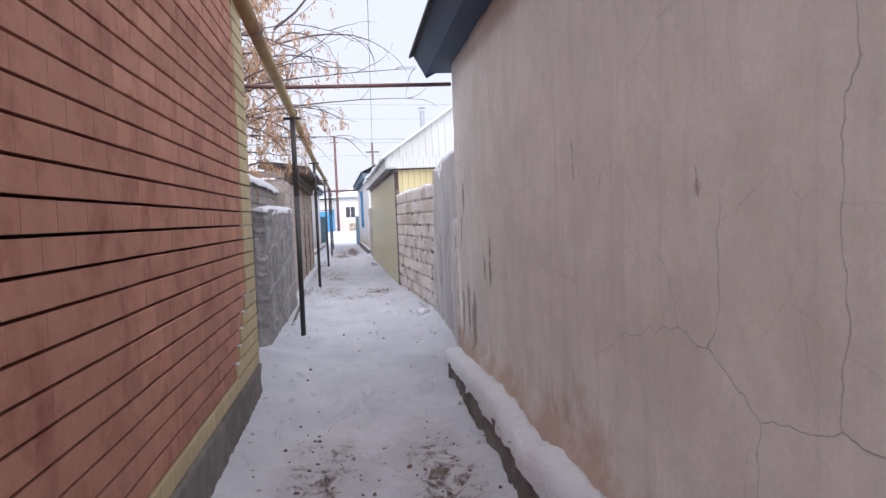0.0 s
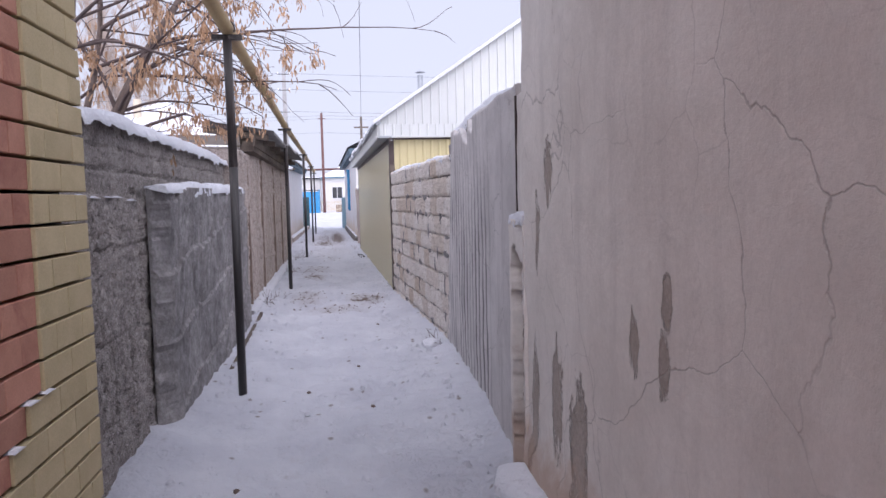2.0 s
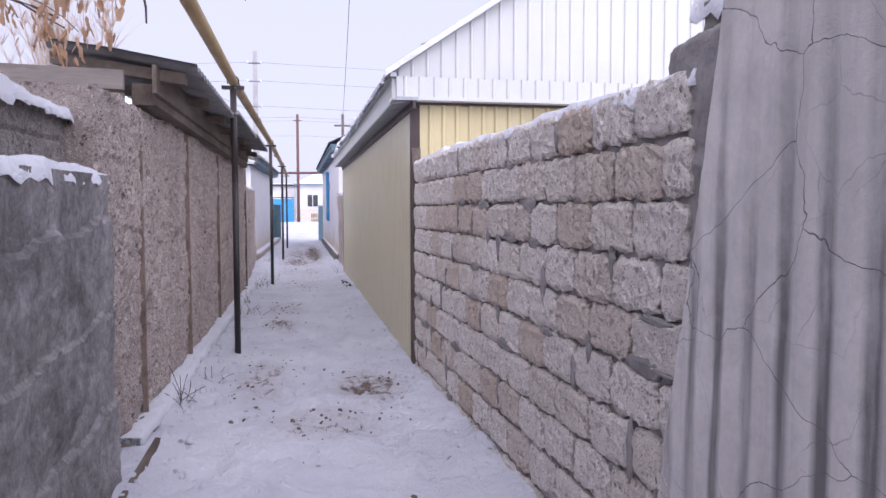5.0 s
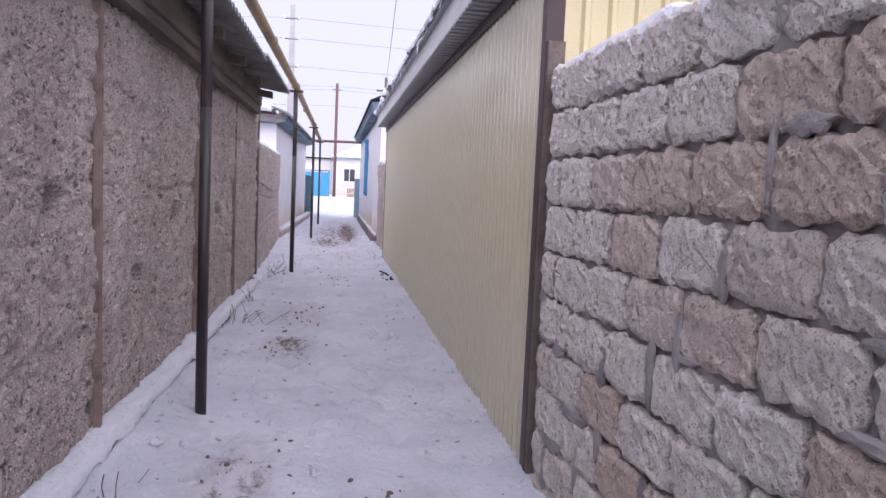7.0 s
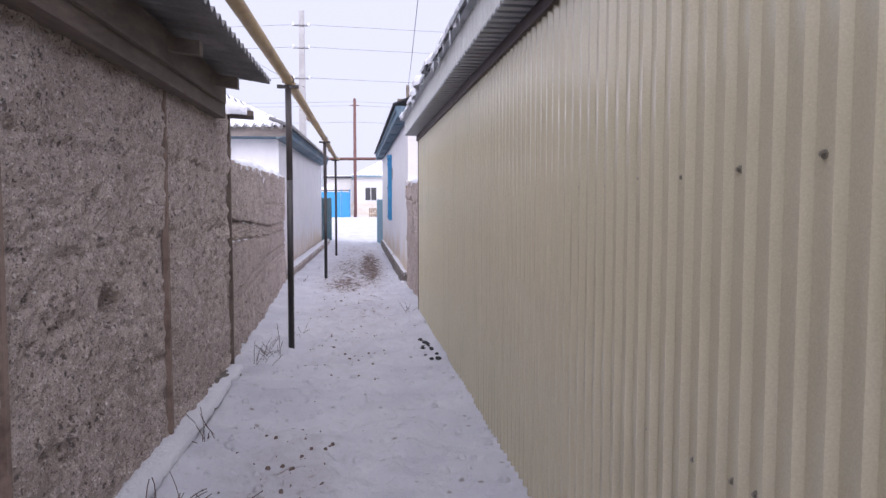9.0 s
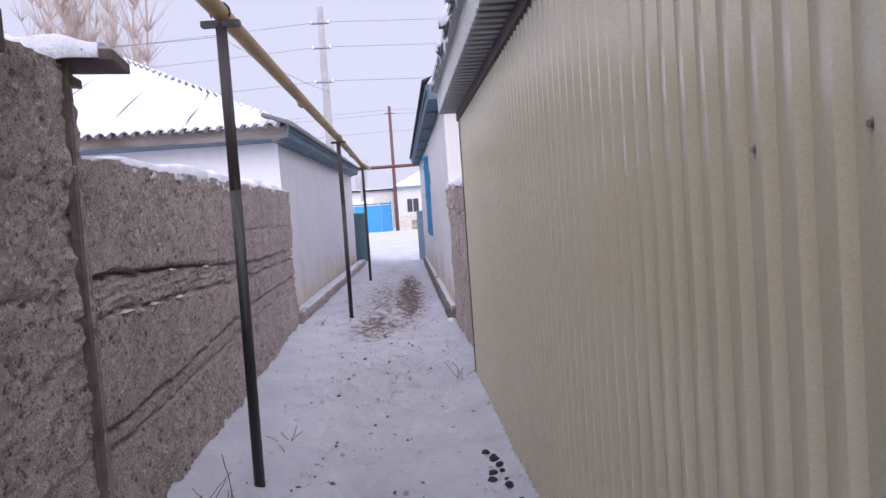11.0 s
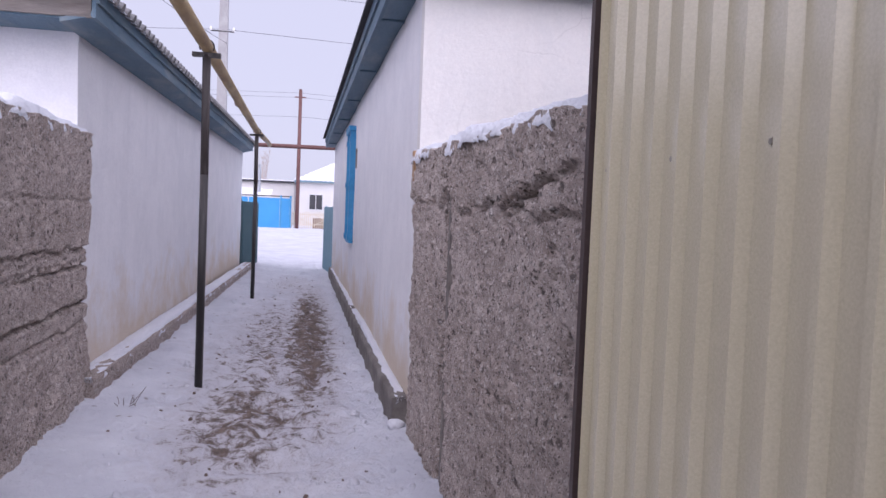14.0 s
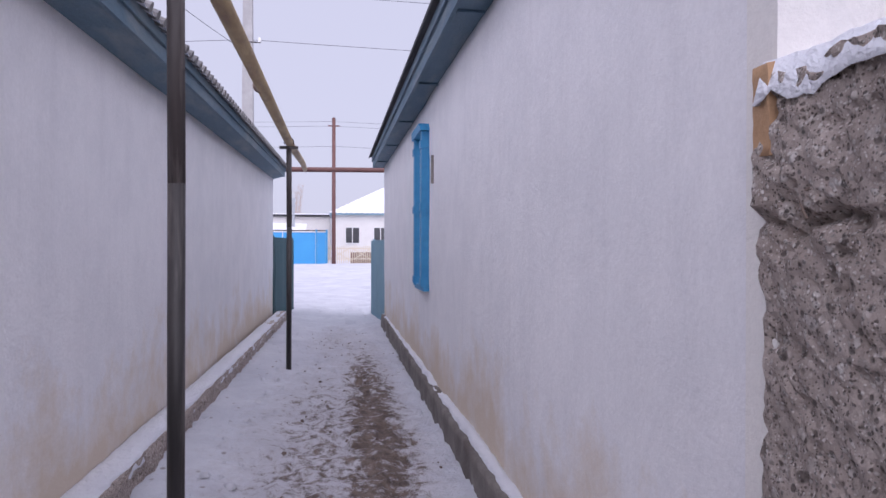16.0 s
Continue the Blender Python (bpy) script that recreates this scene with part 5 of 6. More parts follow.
def low_wall():
    c = L_LOW
    w = thing("low_wall", c.at(c.len / 2, -0.1, 0), "crumbling wall of cast lifts with open cracks", "wall", kind="structure")

    def lines(s):
        """Heights of the open seams between the cast lifts, with their depths."""
        far = min(max((s - 0.5) / 3.5, 0.0), 1.0)
        return ((1.235 - 0.165 * far, 0.07 if s < 2.2 else 0.03), (1.055 - 0.11 * far, 0.035), (0.56 + 0.14 * far, 0.05), (0.47 + 0.10 * far, 0.025), (1.37, 0.014 if s > 3.3 else 0.0), (1.6, 0.0))

    def relief(s, z):
        v = 0.010 * wob(s, z, 4, 2.0) + 0.008 * wob(s, z, 9, 9) + 0.006 * wob(s, z, 15, 22) - 0.04 * max(0.0, wob(s, z, 17, 8) - 0.38)
        seams = lines(s)
        for k, (zz, deep) in enumerate(seams):
            d = abs(z - zz - 0.018 * wob(s, zz, 1, 3.0))
            wide = 0.016 + (0.02 * max(0.0, wob(s, zz, 3, 2.5)) if k == 0 and s < 2.4 else 0)
            if d < wide:
                v -= deep * (1 - (d / wide) ** 2)
        if z > seams[0][0]:
            for vs in (3.35, 4.5, 5.67):
                d = abs(s - vs - 0.012 * wob(z, vs, 0, 4))
                if d < 0.014:
                    v -= 0.025 * (1 - d / 0.014)
            v += 0.012
        elif z > seams[1][0]:
            v += 0.006 * math.sin(z * 210 + 2 * wob(s, z, 0, 3)) - 0.004
        if z < 0.5:
            v += 0.02 * wob(s, z, 8, 5) + 0.08 * (0.5 - max(z, 0))
        return v

    part("wall", rough_face(c, 0, c.len, -0.2, lambda s: 1.74 + 0.012 * s + 0.02 * wob(s, 1, 1, 3), 0.3, relief, 0.019), M_RUBBLE, w, smooth=False)
    part("end_post", Geo().hexa([c.at(0.0, 0.0, -0.1), c.at(0.07, 0.0, -0.1), c.at(0.07, 0.05, -0.1), c.at(0.0, 0.05, -0.1), c.at(-0.02, 0.0, 2.0), c.at(0.05, 0.0, 2.0), c.at(0.05, 0.04, 2.03), c.at(-0.02, 0.04, 2.02)]), M_GREYWOOD, w, "weathered wooden post")
    caught = Geo()
    rnd = random.Random(8)
    for s in (0.55, 0.95, 1.3, 1.42, 2.1):
        caught.add(*snow_bit(c, s, 0.012, lines(s)[rnd.choice((1, 1, 0))][0] - 0.012, rnd.uniform(0.08, 0.26), s))
    tagged(part("snow", caught, M_SNOW, smooth=True), "bits of snow caught in the seams of the low wall", "snow", kind="stuff")
    tagged(part("snow", snow_cap(c, 0.1, c.len, -0.3, 0.0, lambda s: 1.745 + 0.012 * s, 0.09, 0.01, 0.03, 51.0, 0.0, 0.07), M_SNOW, smooth=True), "snow heaped along the low wall", "snow", kind="stuff")


low_wall()


def left_house():
    c = L_HOUSE
    h = thing("white_house", c.at(c.len / 2, -2.5, 0), "whitewashed house with blue eaves under snowy slates", "house", kind="structure")
    part("wall", rough_face(c, 0, c.len, -0.2, lambda s: 2.50 + 0.0135 * s, 9.0, lambda s, z: 0.008 * wob(s, z, 2, 0.8), 0.12), M_WHITE, h, "whitewashed wall stained at its foot", True)
    k = Line(*c.at(-0.1, 0.17, 0)[:2], *c.at(c.len, 0.27, 0)[:2], 1)
    part("plinth", rough_face(k, 0, k.len, -0.2, lambda s: 0.19, 0.2, lambda s, z: 0.02 * wob(s, z, 5, 5), 0.05), M_RUBBLE, h, "rough plinth", True)
    tagged(part("snow", snow_cap(k, 0, k.len, -0.19, -0.01, lambda s: 0.19, 0.035, 0.012, 0.06, 55.0), M_SNOW, smooth=True), "snow lying on the house plinth", "snow", kind="stuff")
    s0, s1, w, j = -0.38, c.len + 0.1, -9.5, 0.21
    part("fascia", Geo().hexa([c.at(s0, j - 0.025, 2.50), c.at(s1, j - 0.025, 2.66), c.at(s1, j, 2.66), c.at(s0, j, 2.50), c.at(s0, j - 0.025, 2.66), c.at(s1, j - 0.025, 2.82), c.at(s1, j, 2.82), c.at(s0, j, 2.66)]), M_BLUEWOOD, h, "blue fascia board")
    part("fascia_strip", Geo().hexa([c.at(s0, j + 0.001, 2.59), c.at(s1, j + 0.001, 2.75), c.at(s1, j + 0.018, 2.75), c.at(s0, j + 0.018, 2.59), c.at(s0, j + 0.001, 2.662), c.at(s1, j + 0.001, 2.822), c.at(s1, j + 0.018, 2.822), c.at(s0, j + 0.018, 2.662)]), M_BLUEWOOD, h, "narrow blue board along the fascia")
    part("soffit", Geo().hexa([c.at(s0, 0.0, 2.46), c.at(s1, 0.0, 2.62), c.at(s1, j - 0.025, 2.67), c.at(s0, j - 0.025, 2.51), c.at(s0, 0.0, 2.49), c.at(s1, 0.0, 2.65), c.at(s1, j - 0.025, 2.70), c.at(s0, j - 0.025, 2.54)]), M_BLUEWOOD, h, "blue soffit boards")
    part("end_fascia", Geo().box((s0, w, 2.50), (s0 + 0.025, j - 0.03, 2.66), c), M_GREYWOOD, h, "grey-blue end fascia")
    part("end_soffit", Geo().box((s0 + 0.02, w, 2.485), (0.0, 0.0, 2.51), c), M_BLUEWOOD, h)
    # hipped roof of wavy slates under snow: end slope and lane slope
    ridge, hip = 5.20, 4.86
    rows = []
    n = 430
    for i in range(n + 1):
        q = i / n
        a = w + (j + 0.06 - w) * q
        wv = 0.025 * math.cos(2 * math.pi * a / 0.15)
        half = (j + 0.06 - w) / 2
        up = 1 - abs(a - (w + half)) / half
        rows.append([c.at(s0 - 0.1 + (hip + 0.4) * up * t, a, 2.665 + (ridge - 2.66) * up * t + wv) for t in (0, 0.25, 0.5, 0.75, 1.0)])
    part("end_roof", Geo().grid(rows), M_SNOW, h, "snow-covered wavy slates", True)
    # dark side laps of the slate sheets showing through the snow
    lap = Geo()
    for i in range(1, 9):
        a = w + 1.05 * i
        half = (j + 0.06 - w) / 2
        up = 1 - abs(a - (w + half)) / half
        wv = 0.025 * math.cos(2 * math.pi * a / 0.15)
        lap.tube([c.at(s0 - 0.1 + (hip + 0.4) * up * t, a + 0.02 * math.sin(9 * t + i), 2.667 + (ridge - 2.66) * up * t + wv) for t in np.linspace(0, 0.98, 12)], 0.011, 5)
    tagged(part("slate_lap", lap, M_SLATE, h, "dark laps between slate sheets"), kind="stuff")
    rows = []
    n = 560
    for i in range(n + 1):
        s = s0 - 0.1 + (s1 - s0 + 0.2) * i / n
        wv = 0.025 * math.cos(2 * math.pi * s / 0.15)
        half = (j + 0.06 - w) / 2
        up = min(1.0, max(0.0, (s - s0 + 0.1) / (hip + 0.4)), max(0.0, (s1 + 0.1 - s) / (hip + 0.4)))
        rows.append([c.at(s, j + 0.06 - half * up * t, 2.665 + 0.0135 * (s - s0) + (ridge - 2.66) * up * t + wv) for t in (0, 0.33, 0.66, 1.0)])
    part("lane_roof", Geo().grid(rows), M_SNOW, h, "snow-covered wavy slates", True)
    edge = Geo()
    s = s0 - 0.1
    while s < s1:
        e = 0.0135 * (s - s0)
        p, q = c.at(s, j + 0.075, 2.66 + e), c.at(s, j - 0.3, 2.80 + e)
        edge.tube([p, q], 0.03, 8)
        s += 0.15
    tagged(part("slate_edge", edge, M_SLATE, h, "grey slate edge"), kind="stuff")
    edge = Geo()
    a = w
    while a < j:
        edge.tube([c.at(s0 - 0.115, a, 2.64), c.at(s0 + 0.05, a, 2.70)], 0.028, 8)
        a += 0.15
    tagged(part("slate_edge", edge, M_SLATE, h, "grey slate edge"), kind="stuff")
    part("chimney", Geo().tube([c.at(3.2, -5.2, 4.1), c.at(3.2, -5.2, 5.05)], 0.14, 10), M_PALING, h, "pale chimney stub")


left_house()


# ---- gas pipe on posts along the lane ----
def gas_pipeline():
    g = thing("gas_pipeline", (-0.5, 20.0, 0.0), "yellow gas pipe carried on dark steel posts", "gas pipe")
    posts = [(-0.53, 8.77), (-0.54, 15.13), (-0.488, 21.33), (-0.48, 27.53), (-0.503, 33.08)]
    run = [(-0.52, -3.0, 2.58)] + [(x, y, 2.53) for x, y in posts] + [(-0.56, 37.0, 2.74), (-0.64, 39.25, 2.88)]
    part("pipe", Geo().tube(run, 0.045, 14), M_PIPE, g, "yellow painted pipe with worn patches", True)
    for x, y in posts:
        p = part("post", Geo().tube([(x, y, -0.2), (x + 0.004, y, 1.6)], 0.029, 12), M_POST, g, "black painted steel post", True)
        part("post_top", Geo().tube([(x + 0.004, y, 1.6), (x, y, 2.47)], 0.0292, 12), M_POSTRED, p, "brown primed upper part", True)
        part("cross_bracket", Geo().box((x - 0.10, y - 0.025, 2.455), (x + 0.10, y + 0.025, 2.485)), M_POST, p, "dark steel bracket")
        clip = Geo().tube([(x + 0.052 * math.cos(a), y, 2.53 + 0.052 * math.sin(a)) for a in np.linspace(-0.5, math.pi + 0.5, 12)], 0.006, 6)
        part("pipe_clip", clip, M_POST, p)
    for y in (5.2, 11.9, 18.2, 24.4, 30.3):
        x = -0.51
        part("weld_collar", Geo().tube([(x, y - 0.012, 2.535), (x, y + 0.012, 2.535)], 0.049, 12), M_RUST, g, smooth=True)
    part("cross_pipe", Geo().tube([(-5.0, 39.3, 2.86), (-0.64, 39.3, 2.88), (1.2, 39.35, 2.90), (6.0, 39.4, 2.92)], 0.05, 12), M_BROWNPIPE, g, "brown crossing pipe", True)
    for x in (-4.6, 5.6):
        part("post", Geo().tube([(x, 39.3, -0.2), (x, 39.3, 2.86)], 0.04, 10), M_BROWNPIPE, g, "brown support post", True)
    return g


gas_pipeline()

# iron rod across the lane, from the brick house yard to the plastered house
rod = part("iron_rod", Geo().tube([(-3.2, 7.5, 2.70), (-0.5, 7.58, 2.60), (1.05, 7.3, 2.55)], 0.02, 8), M_BROWNPIPE, smooth=True)
tagged(rod, "thin brown iron rod spanning the lane", "rod")
tagged(part("rod_stand", Geo().tube([(-3.2, 7.5, -0.2), (-3.2, 7.5, 2.7)], 0.03, 8), M_BROWNPIPE, smooth=True), "brown iron stand holding the rod behind the wall", "post")


# ---- poles and cables ----
def concrete_pole():
    p = thing("utility_pole", (-2.0, 41.5, 0.0), "grey concrete utility pole with steel brackets", "utility pole")
    part("shaft", Geo().add([(-2.0 + sx * r, 41.5 + sy * r, z) for z, r in ((-0.2, 0.15), (8.35, 0.09)) for sx, sy in ((-1, -1), (1, -1), (1, 1), (-1, 1))], [(3, 2, 1, 0), (4, 5, 6, 7), (0, 1, 5, 4), (1, 2, 6, 5), (2, 3, 7, 6), (3, 0, 4, 7)]), M_POLE, p, "tapered square shaft")
    for z in (5.9, 7.0, 7.8):
        b = part("bracket", Geo().tube([(-2.32, 41.4, z), (-1.72, 41.4, z)], 0.016, 6), M_POST, p)
        for x in (-2.3, -1.74):
            part("insulator", Geo().tube([(x, 41.4, z), (x, 41.4, z + 0.05), (x, 41.4, z + 0.11)], [0.035, 0.045, 0.02], 8), M_GLASSWHITE, b)


concrete_pole()


def steel_pole(x, y, z0, z1, r, mat, label, cat):
    p = thing("pole", (x, y, z0), label, cat)
    part("shaft", Geo().tube([(x, y, z0 - 0.3), (x, y, z1)], [r, r * 0.8], 10), mat, p, smooth=True)
    part("cross_arm", Geo().box((x - 0.35, y - 0.04, z1 - 0.5), (x + 0.35, y + 0.04, z1 - 0.43)), mat, p)
    part("pole_cap", Geo().tube([(x, y, z1), (x, y, z1 + 0.04)], [r * 0.95, r * 0.5], 10), mat, p)


steel_pole(-0.42, 69.0, 0.2, 9.1, 0.13, M_BROWNPIPE, "tall brown pole beside the blue gate", "pole")
steel_pole(1.72, 39.2, 0.0, 5.35, 0.07, M_OLDWOOD, "short weathered wooden pole behind the white house", "pole")


def cable(pts_from, pts_to, sag, r=0.008, label="thin dark overhead cable"):
    a, b = Vector(pts_from), Vector(pts_to)
    pts = [a.lerp(b, t) - Vector((0, 0, sag * 4 * t * (1 - t))) for t in np.linspace(0, 1, 26)]
    tagged(part("overhead_cable", Geo().tube(pts, r, 5), M_CABLE, smooth=True), label, "cable", group="overhead cables")


for z, y in ((5.95, 41.4), (7.05, 41.4), (7.85, 41.4)):
    cable((-45, y + 6, z + 0.6), (-2.02, y, z), 0.5, 0.006)
    cable((-1.98, y, z), (45, y - 1, z + 0.6), 0.6, 0.006)
for z in (8.9, 8.62, 7.4):
    cable((-60, 70, z + 0.4), (-0.42, 69.0, z), 0.6, 0.009)
    cable((-0.42, 69.0, z), (60, 68, z + 0.4), 0.6, 0.009)
cable((1.72, 39.2, 5.2), (0.2, 4.0, 6.6), 0.5, 0.007, "thin overhead cable running along the lane")
cable((-3.72, 34.9, 5.9), (-14, 30, 5.2), 0.3, 0.006, "thin antenna guy wire")
cable((-3.72, 34.9, 5.9), (-1.9, 41.4, 5.6), 0.1, 0.006, "thin antenna guy wire")


def antenna():
    a = thing("antenna", (-3.72, 34.9, 4.2), "thin wire loop antenna on a mast over the roof", "antenna")
    part("mast", Geo().tube([(-3.72, 34.9, 4.0), (-3.72, 34.9, 5.0)], 0.018, 8), M_POST, a)
    part("loop", Geo().tube([(-3.78, 34.9, 5.0), (-3.78, 34.9, 5.98), (-3.64, 34.9, 5.98), (-3.64, 34.9, 5.0), (-3.78, 34.9, 5.0)], 0.012, 6), M_POST, a, "narrow upright loop")


antenna()


# ---- fences at the mouth of the lane ----
def steel_fence(line, z1, mat, label, snow_foot=False):
    f = thing("steel_fence", line.at(line.len / 2, 0, 0), label, "fence")
    s = 0.0
    while s < line.len - 0.05:
        e = min(s + 1.1, line.len)
        part("fence_sheet", ribbed(line, s, e, 0.02, z1, 0.12, 0.02, 0.5), mat, f)
        s = e + 0.003
    for s in (0.02, line.len - 0.03):
        part("fence_post", Geo().box((s - 0.025, -0.06, -0.2), (s + 0.025, -0.01, z1 + 0.03), line), mat, f)
    part("fence_rail", Geo().box((0, -0.03, z1 - 0.2), (line.len, -0.004, z1 - 0.16), line), mat, f)


steel_fence(Line(-1.16, 38.62, -0.96, 40.6, 1), 1.55, M_TEALSTEEL, "dark teal ribbed steel fence beside the white house")
steel_fence(Line(0.86, 37.72, 0.68, 39.7, -1), 1.5, M_PALESTEEL, "pale blue ribbed steel fence beside the white house")


# ---- across the road ----
def blue_gate():
    g = thing("blue_gate", (-2.8, 70.0, 0.25), "bright blue sheet steel yard gate", "gate")
    for x0, x1 in ((-5.6, -3.55), (-3.5, -1.55), (-1.42, -0.92)):
        leaf = part("gate_leaf", Geo().box((x0, 70.0, 0.28), (x1, 70.03, 2.22)), M_BLUEGATE, g)
        rim = Geo()
        rim.box((x0, 69.97, 0.28), (x0 + 0.06, 70.0, 2.22)).box((x1 - 0.06, 69.97, 0.28), (x1, 70.0, 2.22)).box((x0 + 0.06, 69.972, 2.15), (x1 - 0.06, 70.0, 2.22)).box((x0 + 0.06, 69.972, 0.28), (x1 - 0.06, 70.0, 0.36)).box((x0 + 0.06, 69.972, 0.85), (x1 - 0.06, 70.0, 0.91))
        part("leaf_frame", rim, M_BLUEGATE, leaf)
    for x in (-5.7, -1.48, -0.86):
        part("gate_post", Geo().box((x - 0.055, 69.96, 0.0), (x + 0.055, 70.08, 2.4)), M_BLUEPAINT, g, "dark blue gate post")
    part("gate_beam", Geo().box((-5.7, 70.0, 2.3), (-0.9, 70.06, 2.37)), M_DARKSTEEL, g, "dark beam over the gate")


blue_gate()


def picket_fence():
    f = thing("picket_fence", (1.6, 70.4, 0.25), "cream wooden picket fence with crossed braces", "fence")
    x = -0.78
    while x < 5.0:
        part("picket", Geo().box((x, 70.4, 0.2), (x + 0.05, 70.42, 1.38 + 0.03 * math.sin(x * 9))), M_PALING, f)
        x += 0.135
    for z in (0.55, 1.2):
        part("rail", Geo().box((-0.8, 70.425, z), (5.0, 70.46, z + 0.06)), M_PALING, f)
    for a, b in ((-0.75, 0.6), (0.65, 2.0), (2.05, 3.4)):
        for za, zb in ((0.45, 1.25), (1.25, 0.45)):
            part("brace", Geo().hexa([(a, 70.36, za), (b, 70.36, zb), (b, 70.39, zb), (a, 70.39, za), (a, 70.36, za + 0.06), (b, 70.36, zb + 0.06), (b, 70.39, zb + 0.06), (a, 70.39, za + 0.06)]), M_PALING, f)
    part("board_panel", Geo().box((0.6, 70.62, 0.25), (2.4, 70.65, 1.0)), M_REDBROWN, f, "brown boards behind the pickets")


picket_fence()


def far_house():
    h = thing("far_house", (4.5, 81.0, 0.3), "cream house with a snow-covered hipped roof", "house", kind="structure")
    part("wall", Geo().box((-0.4, 78.0, 0.0), (10.0, 86.0, 3.65)), M_FARWALL, h)
    part("eaves", Geo().box((-0.8, 77.6, 3.65), (10.4, 86.4, 3.78)), M_PALESTEEL, h, "pale blue eaves")
    rows = []
    for i in range(121):
        x = -0.9 + 11.4 * i / 120
        up = min(1.0, max(0.0, (x + 0.9) / 4.4), max(0.0, (10.5 - x) / 4.4))
        w = 0.03 * math.cos(2 * math.pi * x / 0.38)
        rows.append([(x, 77.5 + 4.4 * up * t, 3.78 + 2.3 * up * t + w) for t in (0, 0.25, 0.5, 0.75, 1)])
    part("roof_snow", Geo().grid(rows), M_SNOW, h, "snow-covered wavy roof", True)
    part("roof_end", Geo().add([(-0.9, 77.5, 3.78), (-0.9, 86.3, 3.78), (3.5, 81.9, 6.08)], [(0, 1, 2)]), M_SNOW, h)
    for x in (0.3, 2.35, 5.2):
        w = part("window", Geo().box((x, 77.93, 1.55), (x + 1.08, 78.0, 2.78)), M_GLASSWHITE, h, "white window frame")
        for k in (0, 1):
            part("pane", Geo().box((x + 0.06 + 0.5 * k, 77.915, 1.62), (x + 0.5 + 0.52 * k, 77.93, 2.72)), M_DARKGLASS, w)
    b = thing("outbuilding", (-4.0, 87.0, 0.3), "long low pale outbuilding with a flat snowy roof", "house", kind="structure")
    part("wall", Geo().box((-14.0, 84.0, 0.0), (-0.9, 90.0, 3.75)), M_FARWALL, b)
    part("roof", Geo().box((-14.3, 83.7, 3.75), (-0.9, 90.3, 3.9)), M_BLACKFELT, b, "dark roof edge")
    part("roof_snow", Geo().box((-14.2, 83.9, 3.9), (-0.95, 90.2, 4.0)), M_SNOW, b)
    s = thing("yard_shed", (-4.2, 74.0, 0.3), "low shed with a snowy slanting roof", "shed", kind="structure")
    part("wall", Geo().box((-7.5, 73.5, 0.0), (-2.6, 75.5, 2.3)), M_FARWALL, s)
    part("roof", Geo().hexa([(-7.7, 73.2, 2.45), (-2.3, 73.2, 2.35), (-2.3, 75.7, 2.85), (-7.7, 75.7, 2.95), (-7.7, 73.2, 2.53), (-2.3, 73.2, 2.43), (-2.3, 75.7, 2.93), (-7.7, 75.7, 3.03)]), M_SNOW, s, "snowy roof")
    part("flue", Geo().tube([(-3.15, 74.4, 2.6), (-3.15, 74.4, 4.6)], 0.09, 8), M_GREYSTEEL, s)


far_house()


# ---- trees ----
def limb(g, start, way, length, r0, rnd, bend, droop, tips, low=None, n=9):
    """A tapering, wandering branch; gathers (place, way) along it into tips."""
    p, d = Vector(start), Vector(way).normalized()
    pts, rad = [p.copy()], [r0]
    for i in range(n):
        d = (d + Vector((rnd.gauss(0, bend), rnd.gauss(0, bend), rnd.gauss(0, bend) - droop * (i / n)))).normalized()
        p = p + d * (length / n)
        if low is not None and p.x > -0.9 and p.z < low:
            break
        pts.append(p.copy())
        rad.append(max(r0 * (1 - 0.85 * (i + 1) / n), 0.0022))
        tips.append((p.copy(), d.copy(), (i + 1) / n))
    if len(pts) > 1:
        g.tube(pts, rad, 7 if r0 > 0.02 else 4, caps=False)
    return pts


